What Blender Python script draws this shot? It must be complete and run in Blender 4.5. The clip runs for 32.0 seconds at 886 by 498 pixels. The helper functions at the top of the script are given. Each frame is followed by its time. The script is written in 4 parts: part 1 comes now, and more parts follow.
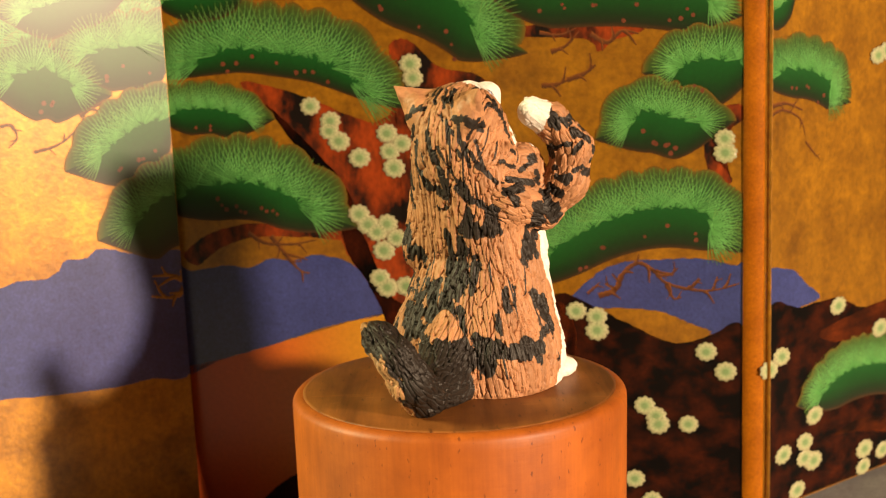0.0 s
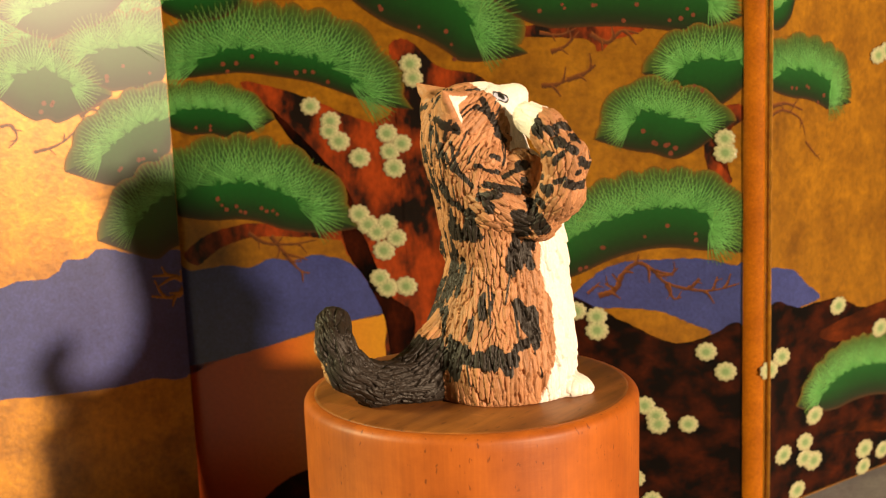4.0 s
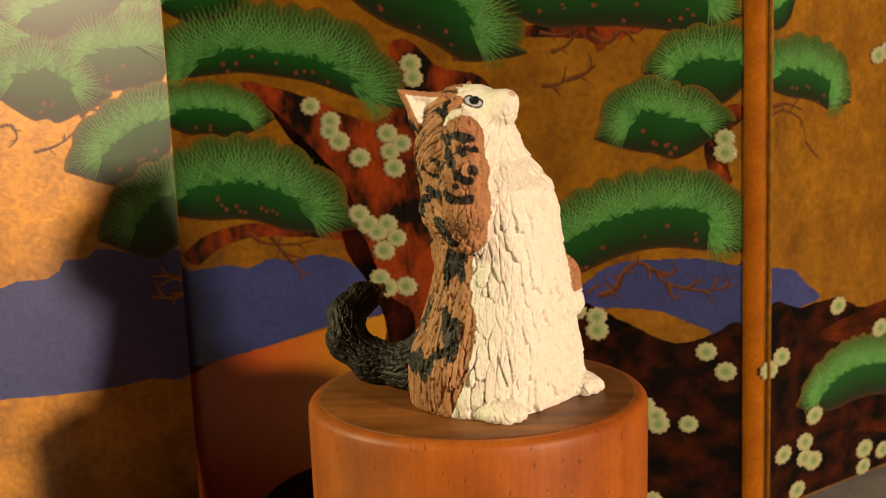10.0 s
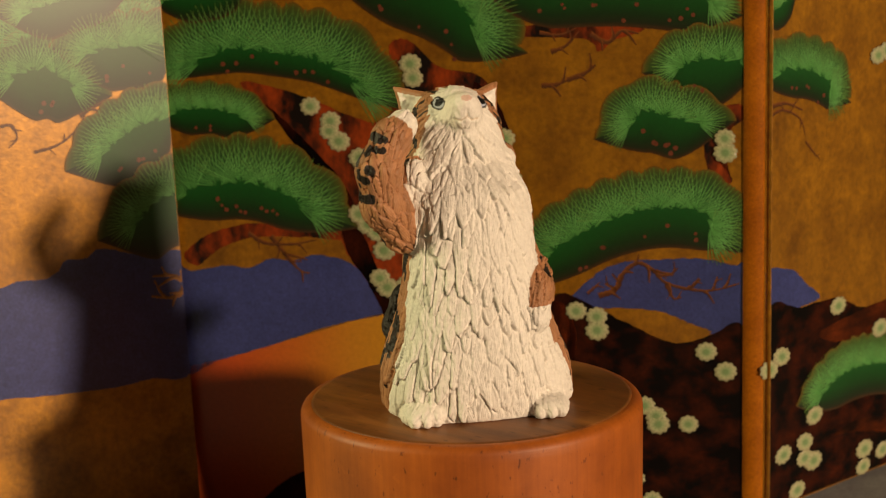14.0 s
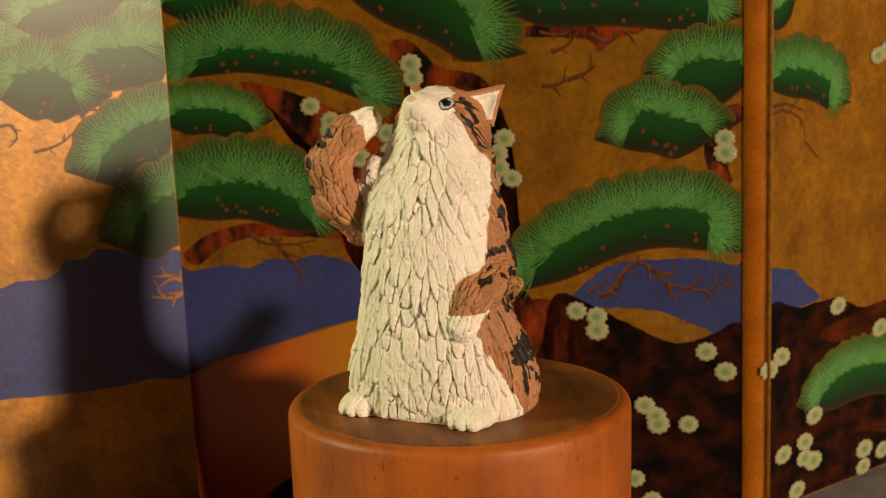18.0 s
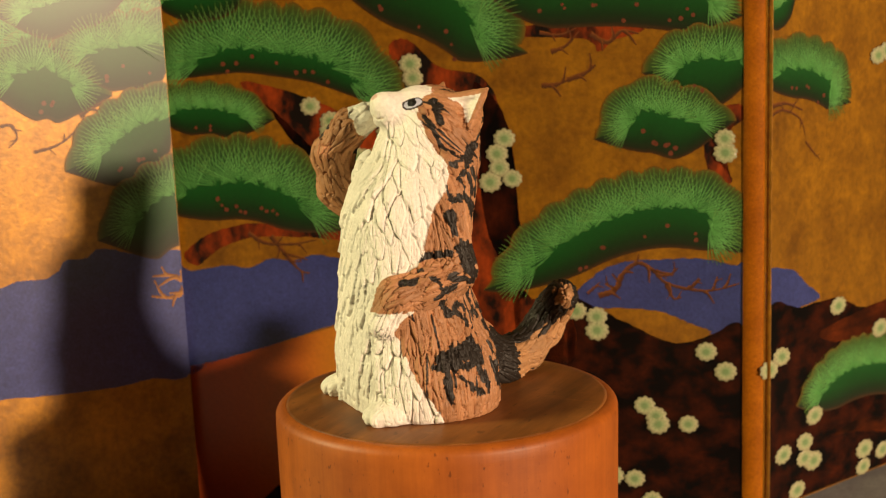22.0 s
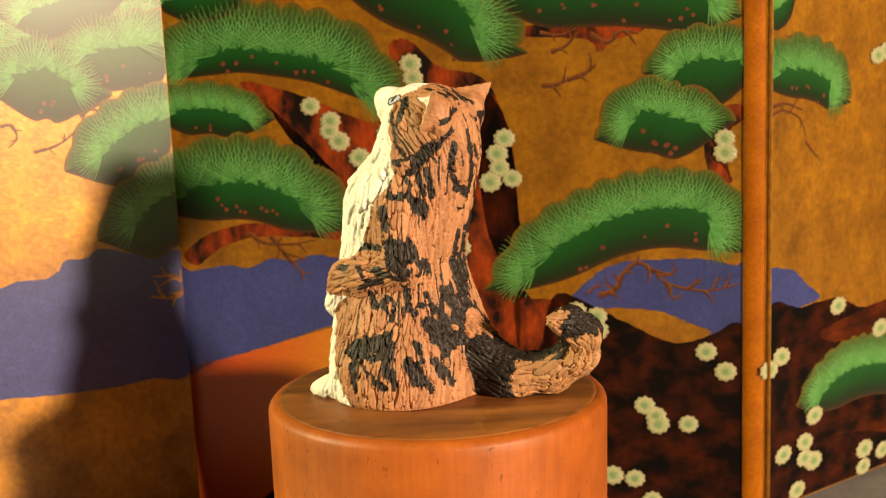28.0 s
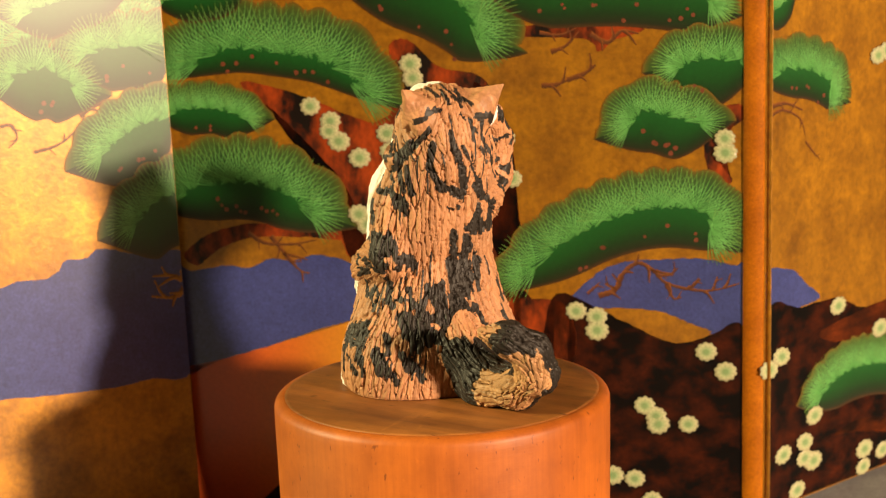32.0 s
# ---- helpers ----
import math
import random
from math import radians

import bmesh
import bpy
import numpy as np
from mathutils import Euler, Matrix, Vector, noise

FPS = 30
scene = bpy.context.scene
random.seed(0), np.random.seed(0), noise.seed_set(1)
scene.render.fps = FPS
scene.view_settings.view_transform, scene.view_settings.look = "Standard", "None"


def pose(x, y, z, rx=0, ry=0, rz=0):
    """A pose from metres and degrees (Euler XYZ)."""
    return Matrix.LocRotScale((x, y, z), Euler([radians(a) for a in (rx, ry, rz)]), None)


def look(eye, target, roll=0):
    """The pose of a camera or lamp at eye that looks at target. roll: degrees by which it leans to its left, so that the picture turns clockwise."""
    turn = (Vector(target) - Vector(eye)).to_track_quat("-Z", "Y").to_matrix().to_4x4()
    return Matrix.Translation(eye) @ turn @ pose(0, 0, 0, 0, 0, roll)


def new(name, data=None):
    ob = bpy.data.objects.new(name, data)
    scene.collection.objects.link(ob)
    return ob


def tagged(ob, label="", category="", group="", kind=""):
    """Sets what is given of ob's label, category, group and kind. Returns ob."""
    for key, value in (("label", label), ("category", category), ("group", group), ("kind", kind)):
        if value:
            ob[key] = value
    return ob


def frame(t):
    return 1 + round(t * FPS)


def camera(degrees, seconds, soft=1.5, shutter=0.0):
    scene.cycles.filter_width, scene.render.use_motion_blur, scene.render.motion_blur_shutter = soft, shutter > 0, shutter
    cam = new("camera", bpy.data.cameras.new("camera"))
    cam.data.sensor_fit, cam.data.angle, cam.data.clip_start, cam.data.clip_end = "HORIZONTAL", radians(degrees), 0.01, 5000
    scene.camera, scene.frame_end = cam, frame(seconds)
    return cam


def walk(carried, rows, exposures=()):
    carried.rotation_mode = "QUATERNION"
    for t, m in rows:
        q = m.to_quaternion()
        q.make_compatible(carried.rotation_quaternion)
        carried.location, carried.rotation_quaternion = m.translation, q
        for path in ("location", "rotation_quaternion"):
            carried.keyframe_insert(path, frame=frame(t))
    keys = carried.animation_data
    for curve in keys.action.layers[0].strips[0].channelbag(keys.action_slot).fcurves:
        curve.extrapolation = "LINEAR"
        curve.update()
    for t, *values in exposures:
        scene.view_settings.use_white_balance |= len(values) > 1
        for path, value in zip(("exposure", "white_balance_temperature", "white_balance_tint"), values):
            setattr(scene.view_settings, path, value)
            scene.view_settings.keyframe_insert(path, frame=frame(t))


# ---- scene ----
# Metres. The table top is at z = 0; the turning axis is x = y = 0; the wooden plinth is 10 cm across.
TOP = 0.08                      # height of the plinth
U = 0.05                        # the sculptor's unit: the plinth's radius
RATE, HEAD0 = -9.4605, 52.33    # degrees a second, and the cat's heading at the start

cam = camera(33.09, 32.0, 1.2)
cam.data.dof.use_dof, cam.data.dof.focus_distance, cam.data.dof.aperture_fstop = True, 0.43, 22.0    # focused on the cat
CAM = look((0, -0.42862, 0.12291 + TOP), (-0.00286, -0.00599, 0.04371 + TOP), -1.915)
walk(cam, [(0, CAM), (32.0, CAM)], [(0, 0.05), (3.0, 0.01), (6.0, -0.09), (9.0, -0.56), (11.0, -0.92), (13.0, -1.10), (14.5, -1.10), (17.0, -1.08), (19.0, -0.95), (21.0, -0.74), (25.0, -0.24), (29.0, 0.02), (32.0, 0.16)])

# ---- light: low warm sun through one window, soft yellow daylight through another, a weak evening sky ----
SUN_AZ, SUN_EL = 45.5, 12.3     # degrees to the right of the camera's back, and up
sun_dir = Vector((math.sin(radians(SUN_AZ)) * math.cos(radians(SUN_EL)), -math.cos(radians(SUN_AZ)) * math.cos(radians(SUN_EL)), math.sin(radians(SUN_EL))))
world = bpy.data.worlds.new("sky")
scene.world = world
world.use_nodes = True
sky = world.node_tree.nodes.new("ShaderNodeTexSky")
sky.sky_type, sky.sun_disc = "NISHITA", False
sky.sun_elevation, sky.sun_rotation = radians(SUN_EL), radians(180 - SUN_AZ)
world.node_tree.links.new(sky.outputs[0], world.node_tree.nodes["Background"].inputs[0])
world.node_tree.nodes["Background"].inputs[1].default_value = 0.035
sun = new("sun", bpy.data.lights.new("sun", "SUN"))
sun.data.energy, sun.data.angle, sun.data.color = 6.9, radians(4.3), (1.0, 0.72, 0.47)
sun.matrix_basis = look(sun_dir * 3, (0, 0, 0))


day = new("window_light", bpy.data.lights.new("window_light", "AREA"))
day.data.shape, day.data.size, day.data.size_y = "RECTANGLE", 0.5, 0.6
day.data.energy, day.data.color = 79.0, (1.0, 0.88, 0.46)
day.matrix_basis = look((-1.97, -0.28, 1.0), (0, 0, 0.15))


# ---- materials ----
def material(name, rough=0.6, metal=0.0, spec=0.5):
    m = bpy.data.materials.new(name)
    m.use_nodes = True
    b = m.node_tree.nodes["Principled BSDF"]
    b.inputs["Roughness"].default_value, b.inputs["Metallic"].default_value = rough, metal
    b.inputs["Specular IOR Level"].default_value = spec
    return m, m.node_tree, b


def node(nt, kind, **values):
    n = nt.nodes.new(kind)
    for k, v in values.items():
        n.inputs[k.replace("_", " ")].default_value = v
    return n


def coords(nt, scale=(1, 1, 1)):
    tc = nt.nodes.new("ShaderNodeTexCoord")
    mp = node(nt, "ShaderNodeMapping", Scale=scale)
    nt.links.new(tc.outputs["Object"], mp.inputs[0])
    return mp.outputs[0]


def grain(nt, vec, scale, detail=4.0, rough=0.6, distort=0.0):
    n = node(nt, "ShaderNodeTexNoise", Scale=scale, Detail=detail, Roughness=rough, Distortion=distort)
    nt.links.new(vec, n.inputs["Vector"])
    return n.outputs[0]


def ramp(nt, fac, stops):
    r = nt.nodes.new("ShaderNodeValToRGB")
    while len(r.color_ramp.elements) < len(stops):
        r.color_ramp.elements.new(0.5)
    for e, (pos, col) in zip(r.color_ramp.elements, stops):
        e.position, e.color = pos, (*col, 1)
    nt.links.new(fac, r.inputs[0])
    return r.outputs[0]


def mix(nt, kind, fac, a, b):
    n = nt.nodes.new("ShaderNodeMix")
    n.data_type, n.blend_type = "RGBA", kind
    for sock, v in ((n.inputs[0], fac), (n.inputs[6], a), (n.inputs[7], b)):
        if isinstance(v, bpy.types.NodeSocket):
            nt.links.new(v, sock)
        else:
            sock.default_value = v if isinstance(v, (int, float)) else (*v, 1)
    return n.outputs[2]


def relief(nt, b, height, strength, distance):
    n = node(nt, "ShaderNodeBump", Strength=strength, Distance=distance)
    nt.links.new(height, n.inputs["Height"])
    nt.links.new(n.outputs[0], b.inputs["Normal"])


def noisy(name, dark, light, scale, rough=0.6, metal=0.0, spec=0.4, fine=None, bump=0.1, dist=0.0005, stretch=(1, 1, 1), lo=0.35, hi=0.65):
    """A surface that varies between two colours at two scales, with a fine relief."""
    m, nt, b = material(name, rough, metal, spec)
    v = coords(nt, stretch)
    broad = ramp(nt, grain(nt, v, scale, 5), [(lo, dark), (hi, light)])
    small = grain(nt, v, fine or scale * 9, 3)
    col = mix(nt, "MULTIPLY", 0.75, broad, ramp(nt, small, [(0.3, (0.55, 0.52, 0.5)), (0.7, (1.08, 1.06, 1.0))]))
    mid = grain(nt, v, (fine or scale * 9) * 0.33, 4, 0.7)
    col = mix(nt, "MULTIPLY", 0.45, col, ramp(nt, mid, [(0.36, (0.60, 0.56, 0.52)), (0.62, (1.12, 1.1, 1.08))]))
    nt.links.new(col, b.inputs["Base Color"])
    relief(nt, b, small, bump, dist)
    return m


def tinted(name, rough=0.6, spec=0.4, metal=0.0, scale=600, amount=0.35, bump=0.15, dist=0.0002):
    """Paint whose colour is laid on the mesh stroke by stroke, with a fine mottle."""
    m, nt, b = material(name, rough, metal, spec)
    at = nt.nodes.new("ShaderNodeAttribute")
    at.attribute_name = "paint"
    small = grain(nt, coords(nt), scale, 4)
    col = mix(nt, "MULTIPLY", amount, at.outputs["Color"], ramp(nt, small, [(0.3, (0.5, 0.5, 0.5)), (0.7, (1.1, 1.1, 1.1))]))
    nt.links.new(col, b.inputs["Base Color"])
    relief(nt, b, small, bump, dist)
    return m


GOLD = noisy("gold leaf paper", (0.22, 0.090, 0.0022), (0.47, 0.214, 0.005), 46, 0.46, 0.42, 0.35, 420, 0.4, 0.0004, lo=0.30, hi=0.70)
BLUE = noisy("blue painted water", (0.030, 0.042, 0.175), (0.044, 0.060, 0.235), 30, 0.6, 0, 0.15, 900)
BARK = noisy("red brown painted bark", (0.005, 0.002, 0.001), (0.28, 0.042, 0.004), 70, 0.6, 0, 0.12, 700, stretch=(1, 1, 0.55), lo=0.42, hi=0.58)
UMBER = noisy("dark painted bark", (0.002, 0.001, 0.0007), (0.075, 0.012, 0.002), 100, 0.6, 0, 0.06, 700, stretch=(0.75, 1, 1.0), lo=0.42, hi=0.80)
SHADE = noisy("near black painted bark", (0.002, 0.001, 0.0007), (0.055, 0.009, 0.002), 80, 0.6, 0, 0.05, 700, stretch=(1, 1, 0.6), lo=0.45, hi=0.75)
SIENNA = noisy("dull red painted root", (0.010, 0.003, 0.001), (0.19, 0.034, 0.004), 60, 0.6, 0, 0.08, 700, stretch=(0.5, 1, 1.2), lo=0.36, hi=0.80)
PAINT = tinted("screen paint", 0.6, 0.15)
for varnished in (GOLD, BLUE, BARK, UMBER, PAINT):
    shader = varnished.node_tree.nodes["Principled BSDF"]
    shader.inputs["Coat Weight"].default_value, shader.inputs["Coat Roughness"].default_value, shader.inputs["Coat IOR"].default_value = (0.15 if varnished is UMBER else 0.35 if varnished is BARK else 0.55), 0.28, 1.6
BAND = noisy("orange brocade edging", (0.30, 0.086, 0.0015), (0.44, 0.140, 0.003), 60, 0.6, 0, 0.10, 2500, 0.4, 0.0003)
CARD = noisy("brown card", (0.20, 0.12, 0.06), (0.26, 0.16, 0.08), 30, 0.8)
CLOTH = noisy("pale grey table", (0.33, 0.34, 0.36), (0.42, 0.43, 0.46), 40, 0.7, 0, 0.3, 1500)
WALLS = noisy("dim brown wall plaster", (0.10, 0.075, 0.05), (0.13, 0.10, 0.07), 3, 0.9, 0, 0.2, 60)
FLOORING = noisy("brown floorboards", (0.16, 0.09, 0.05), (0.22, 0.13, 0.07), 4, 0.5, 0, 0.4, 80, stretch=(1, 8, 1))


def clay_material():
    m, nt, b = material("painted clay", 0.5, 0, 0.3)
    at = nt.nodes.new("ShaderNodeAttribute")
    at.attribute_name = "paint"
    st = nt.nodes.new("ShaderNodeAttribute")
    st.attribute_name = "strand"
    small = grain(nt, coords(nt), 900, 4)
    wave = node(nt, "ShaderNodeMath")
    wave.operation = "MULTIPLY"
    wave.inputs[1].default_value = 620.0
    nt.links.new(st.outputs["Fac"], wave.inputs[0])
    wob = node(nt, "ShaderNodeMath")
    wob.operation = "MULTIPLY_ADD"
    wob.inputs[1].default_value = 5.0
    nt.links.new(grain(nt, coords(nt), 260, 2), wob.inputs[0])
    nt.links.new(wave.outputs[0], wob.inputs[2])
    sine = node(nt, "ShaderNodeMath")
    sine.operation = "SINE"
    nt.links.new(wob.outputs[0], sine.inputs[0])
    mixh = node(nt, "ShaderNodeMath")
    mixh.operation = "MULTIPLY_ADD"
    mixh.inputs[1].default_value = 0.22
    nt.links.new(sine.outputs[0], mixh.inputs[0])
    nt.links.new(small, mixh.inputs[2])
    col = mix(nt, "MULTIPLY", 0.28, at.outputs["Color"], ramp(nt, small, [(0.3, (0.5, 0.5, 0.5)), (0.7, (1.1, 1.1, 1.1))]))
    nt.links.new(col, b.inputs["Base Color"])
    relief(nt, b, mixh.outputs[0], 0.35, 0.0003)
    return m


CLAY = clay_material()


def wood_material(name, dark, light, turned):
    """Oiled wood with a faint figure, fine fibres, short dark pores, a few scratches and painted glints; turned: with
    the fine rings that a lathe leaves.
    """
    m, nt, b = material(name, 0.50, 0, 0.35)
    b.inputs["Coat Weight"].default_value, b.inputs["Coat Roughness"].default_value = (0.16 if turned else 0.05), 0.55
    figure = grain(nt, coords(nt, (1, 1, 0.12) if turned else (1, 0.14, 1)), 75, 4, 0.6, 0.6)
    base = ramp(nt, figure, [(0.34, dark), (0.66, light)])
    fibre = ramp(nt, grain(nt, coords(nt, (1, 1, 0.05) if turned else (1, 0.06, 1)), 900, 3, 0.6), [(0.32, (0.88, 0.86, 0.84)), (0.62, (1.04, 1.03, 1.02))])
    pores = ramp(nt, grain(nt, coords(nt, (1, 1, 0.45) if turned else (1, 0.25, 1)), 760, 2, 0.5), [(0.27, (0.26, 0.19, 0.15)), (0.33, (1, 1, 1))])
    stain = ramp(nt, grain(nt, coords(nt), 34, 6, 0.65), [(0.30, (0.66, 0.58, 0.50)), (0.66, (1.10, 1.10, 1.06))])
    # pale flecks: light scratches, and small glints put into the colour
    scratch_glint = ramp(nt, grain(nt, coords(nt, (0.15, 1, 1)), 260, 2, 0.4, 1.2), [(0.70, (1, 1, 1)), (0.74, (1.35, 1.40, 1.45))])
    col = mix(nt, "MULTIPLY", 1.0, mix(nt, "MULTIPLY", 0.8, base, fibre), stain)
    col = mix(nt, "MULTIPLY", 0.7, col, pores)
    nt.links.new(mix(nt, "MULTIPLY", 0.25 if turned else 0.6, col, scratch_glint), b.inputs["Base Color"])
    fine = grain(nt, coords(nt, (0.06, 0.06, 1) if turned else (1, 0.08, 1)), 1100, 3, 0.7)
    relief(nt, b, mix(nt, "MULTIPLY", 0.9, fine, pores), 0.09, 0.0005)
    return m


WOOD = wood_material("oiled reddish wood", (0.35, 0.090, 0.008), (0.44, 0.118, 0.011), True)
END_WOOD = wood_material("darker top of the wood", (0.13, 0.045, 0.010), (0.32, 0.120, 0.025), False)


# ---- mesh helpers ----
def part(name, bm, mat, parent=None, label="", m=None):
    """Links a bmesh as one object, under a thing or a part if one is given."""
    me = bpy.data.meshes.new(name)
    bm.to_mesh(me)
    bm.free()
    me.materials.append(mat)
    ob = new(name, me)
    ob.parent = parent
    if m is not None:
        ob.matrix_basis = m
    if label:
        ob["label"] = label
    return ob


def box(x0, x1, y0, y1, z0, z1, bevel=0.0):
    bm = bmesh.new()
    bmesh.ops.create_cube(bm, size=1)
    for v in bm.verts:
        v.co = ((x0 + x1) / 2 + v.co.x * (x1 - x0), (y0 + y1) / 2 + v.co.y * (y1 - y0), (z0 + z1) / 2 + v.co.z * (z1 - z0))
    if bevel:
        bmesh.ops.bevel(bm, geom=bm.edges[:], offset=bevel, segments=2, affect="EDGES")
    return bm


def lathe(profile, n=128):
    """A solid of revolution about z from (radius, height) pairs, closed at both ends."""
    bm = bmesh.new()
    rings = []
    for r, z in profile:
        rings.append([bm.verts.new((r * math.cos(2 * math.pi * k / n), r * math.sin(2 * math.pi * k / n), z)) for k in range(n)])
    for lo, hi in zip(rings, rings[1:]):
        for k in range(n):
            bm.faces.new((lo[k], lo[(k + 1) % n], hi[(k + 1) % n], hi[k]))
    bm.faces.new(rings[0][::-1])
    bm.faces.new(rings[-1])
    for f in bm.faces:
        f.smooth = True
    return bm


# ---- the room ----
def room():
    x0, x1, y0, y1, z0, z1 = -2.0, 1.5, -2.6, 1.6, -0.74, 1.76
    tagged(part("floor", box(x0, x1, y0, y1, z0 - 0.1, z0), FLOORING), "brown wooden floorboards of the room", "floor", kind="structure")
    tagged(part("ceiling", box(x0, x1, y0, y1, z1, z1 + 0.1), WALLS), "plain brown ceiling", "ceiling", kind="structure")
    tagged(part("wall_north", box(x0 - 0.1, x1 + 0.1, y1, y1 + 0.1, z0, z1), WALLS), "plain brown plaster wall", "wall", kind="structure")
    tagged(part("wall_south", box(x0 - 0.1, x1 + 0.1, y0 - 0.1, y0, z0, z1), WALLS), "plain brown plaster wall", "wall", kind="structure")
    for name, x, a, b, c, d in (("wall_east", x1, -2.1, -0.95, 0.12, 1.15), ("wall_west", x0 - 0.1, -0.58, 0.02, 0.7, 1.3)):   # with the window openings
        bm = box(x, x + 0.1, y0, a, z0, z1)
        for ys, zs in (((b, y1), (z0, z1)), ((a, b), (z0, c)), ((a, b), (d, z1))):
            other = box(x, x + 0.1, *ys, *zs)
            me = bpy.data.meshes.new("piece")
            other.to_mesh(me)
            other.free()
            bm.from_mesh(me)
            bpy.data.meshes.remove(me)
        tagged(part(name, bm, WALLS), "brown plaster wall with a window opening", "wall", kind="structure")


room()


def table():
    t = tagged(new("table"), "table with a pale grey matt top", "table")
    part("tabletop", box(-0.7, 0.7, -0.35, 0.5, -0.03, 0.0, 0.004), CLOTH, t)
    for x in (-0.64, 0.64):
        for y in (-0.29, 0.44):
            part("leg", box(x - 0.025, x + 0.025, y - 0.025, y + 0.025, -0.74, -0.03, 0.003), CARD, t)


table()


def plinth():
    base = tagged(new("wooden_plinth"), "round reddish turned wooden block with softened edges", "plinth")
    p = [(0.0486, 0.0), (0.0492, 0.0012)]
    p += [(0.0492 + 0.0010 * k / 8, 0.0012 + (TOP - 0.0066) * k / 8) for k in range(1, 9)]
    r = 0.0030
    p += [(0.0502 - r + r * math.cos(a), TOP - r - 0.0004 + r * math.sin(a)) for a in [math.pi / 2 * k / 8 for k in range(1, 9)]]
    p += [(0.0455, TOP - 0.0004)]
    part("block", lathe(p), WOOD, base)
    part("top_face", lathe([(0.0468, TOP - 0.003), (0.0470, TOP - 0.0003), (0.0460, TOP - 0.0001), (0.036, TOP), (0.018, TOP), (0.004, TOP)]), END_WOOD, base, "darker flat top of the block")
    return base


PLINTH = plinth()


from mathutils import kdtree


# ---- the clay cat: a blended solid, carved with tufts of fur and painted ----
def smin(a, b, k):
    h = np.clip(0.5 + 0.5 * (b - a) / k, 0, 1)
    return b + (a - b) * h - k * h * (1 - h)


def capsule(p, a, b, ra, rb):
    a, b = np.array(a, "f4"), np.array(b, "f4")
    ab = b - a
    t = np.clip(((p - a) @ ab) / (ab @ ab), 0, 1)
    return np.sqrt(((p - a - t[..., None] * ab) ** 2).sum(-1)) - (ra + (rb - ra) * t)


def ellipsoid(p, c, r):
    r = np.array(r, "f4")
    q = (p - np.array(c, "f4")) / r
    k0 = np.sqrt((q ** 2).sum(-1))
    k1 = np.sqrt(((q / r) ** 2).sum(-1)) + 1e-6
    return k0 * (k0 - 1) / k1


def triangle(p, a, b, c, thick):
    a, b, c = (np.array(v, "f4") for v in (a, b, c))
    n = np.cross(b - a, c - a)
    n = n / np.linalg.norm(n)
    h = (p - a) @ n
    out = np.full(p.shape[:-1], -9, "f4")
    for u, v in ((a, b), (b, c), (c, a)):
        m = np.cross(v - u, n)
        out = np.maximum(out, ((p - u) @ m) / np.linalg.norm(m))
    q = np.sqrt(np.maximum(out + thick, 0) ** 2 + h ** 2)
    return q - thick


# heights, then back, front, right and left reach of the trunk
TRUNK_Z = (-0.02, 0.10, 0.22, 0.36, 0.50, 0.65, 0.78, 0.95, 1.10, 1.25, 1.38, 1.50)
TRUNK_BACK = (-0.15, -0.155, -0.15, -0.13, -0.08, -0.03, 0.00, -0.04, -0.07, -0.10, -0.12, -0.11)
TRUNK_FRONT = (0.68, 0.70, 0.705, 0.705, 0.70, 0.685, 0.675, 0.66, 0.645, 0.60, 0.49, 0.38)
TRUNK_RIGHT = (0.46, 0.465, 0.455, 0.42, 0.39, 0.36, 0.335, 0.325, 0.335, 0.33, 0.29, 0.24)
TRUNK_LEFT = (0.585, 0.60, 0.58, 0.53, 0.49, 0.44, 0.405, 0.395, 0.385, 0.365, 0.31, 0.25)
TAIL = ((0.03, 0.00, 0.48, 0.095), (-0.10, -0.02, 0.26, 0.15), (-0.30, -0.08, 0.115, 0.130), (-0.53, -0.17, 0.125, 0.118), (-0.700, -0.22, 0.245, 0.112),
        (-0.755, -0.165, 0.385, 0.100), (-0.735, -0.04, 0.470, 0.088), (-0.700, 0.085, 0.505, 0.030))
ARM_UP = ((0.20, -0.24, 1.14, 0.16), (0.42, -0.35, 1.03, 0.092), (0.52, -0.455, 1.20, 0.118), (0.545, -0.485, 1.40, 0.112), (0.46, -0.40, 1.565, 0.096), (0.375, -0.325, 1.622, 0.084))
ARM_DOWN = ((0.19, 0.27, 1.10, 0.15), (0.16, 0.325, 0.80, 0.13), (0.34, 0.370, 0.74, 0.115), (0.50, 0.360, 0.69, 0.105), (0.57, 0.345, 0.575, 0.085))


def trunk(p):
    x, y, z = p[..., 0], p[..., 1], p[..., 2]
    back, front, right, left = (np.interp(z, TRUNK_Z, v).astype("f4") for v in (TRUNK_BACK, TRUNK_FRONT, TRUNK_RIGHT, TRUNK_LEFT))
    cx, a = (back + front) / 2, (front - back) / 2
    dy = y - 0.02
    b = np.where(dy > 0, left - 0.02, right + 0.02)
    q = (np.abs((x - cx) / a) ** 2.4 + np.abs(dy / b) ** 2.4) ** (1 / 2.4)
    d = (q - 1) * np.minimum(a, b) * 0.9
    return np.maximum(d, np.maximum(z - 1.46, -z - 0.005))


def chain(p, rows, k=0.05):
    d = None
    for a, b in zip(rows, rows[1:]):
        c = capsule(p, a[:3], b[:3], a[3], b[3])
        d = c if d is None else smin(d, c, k)
    return d


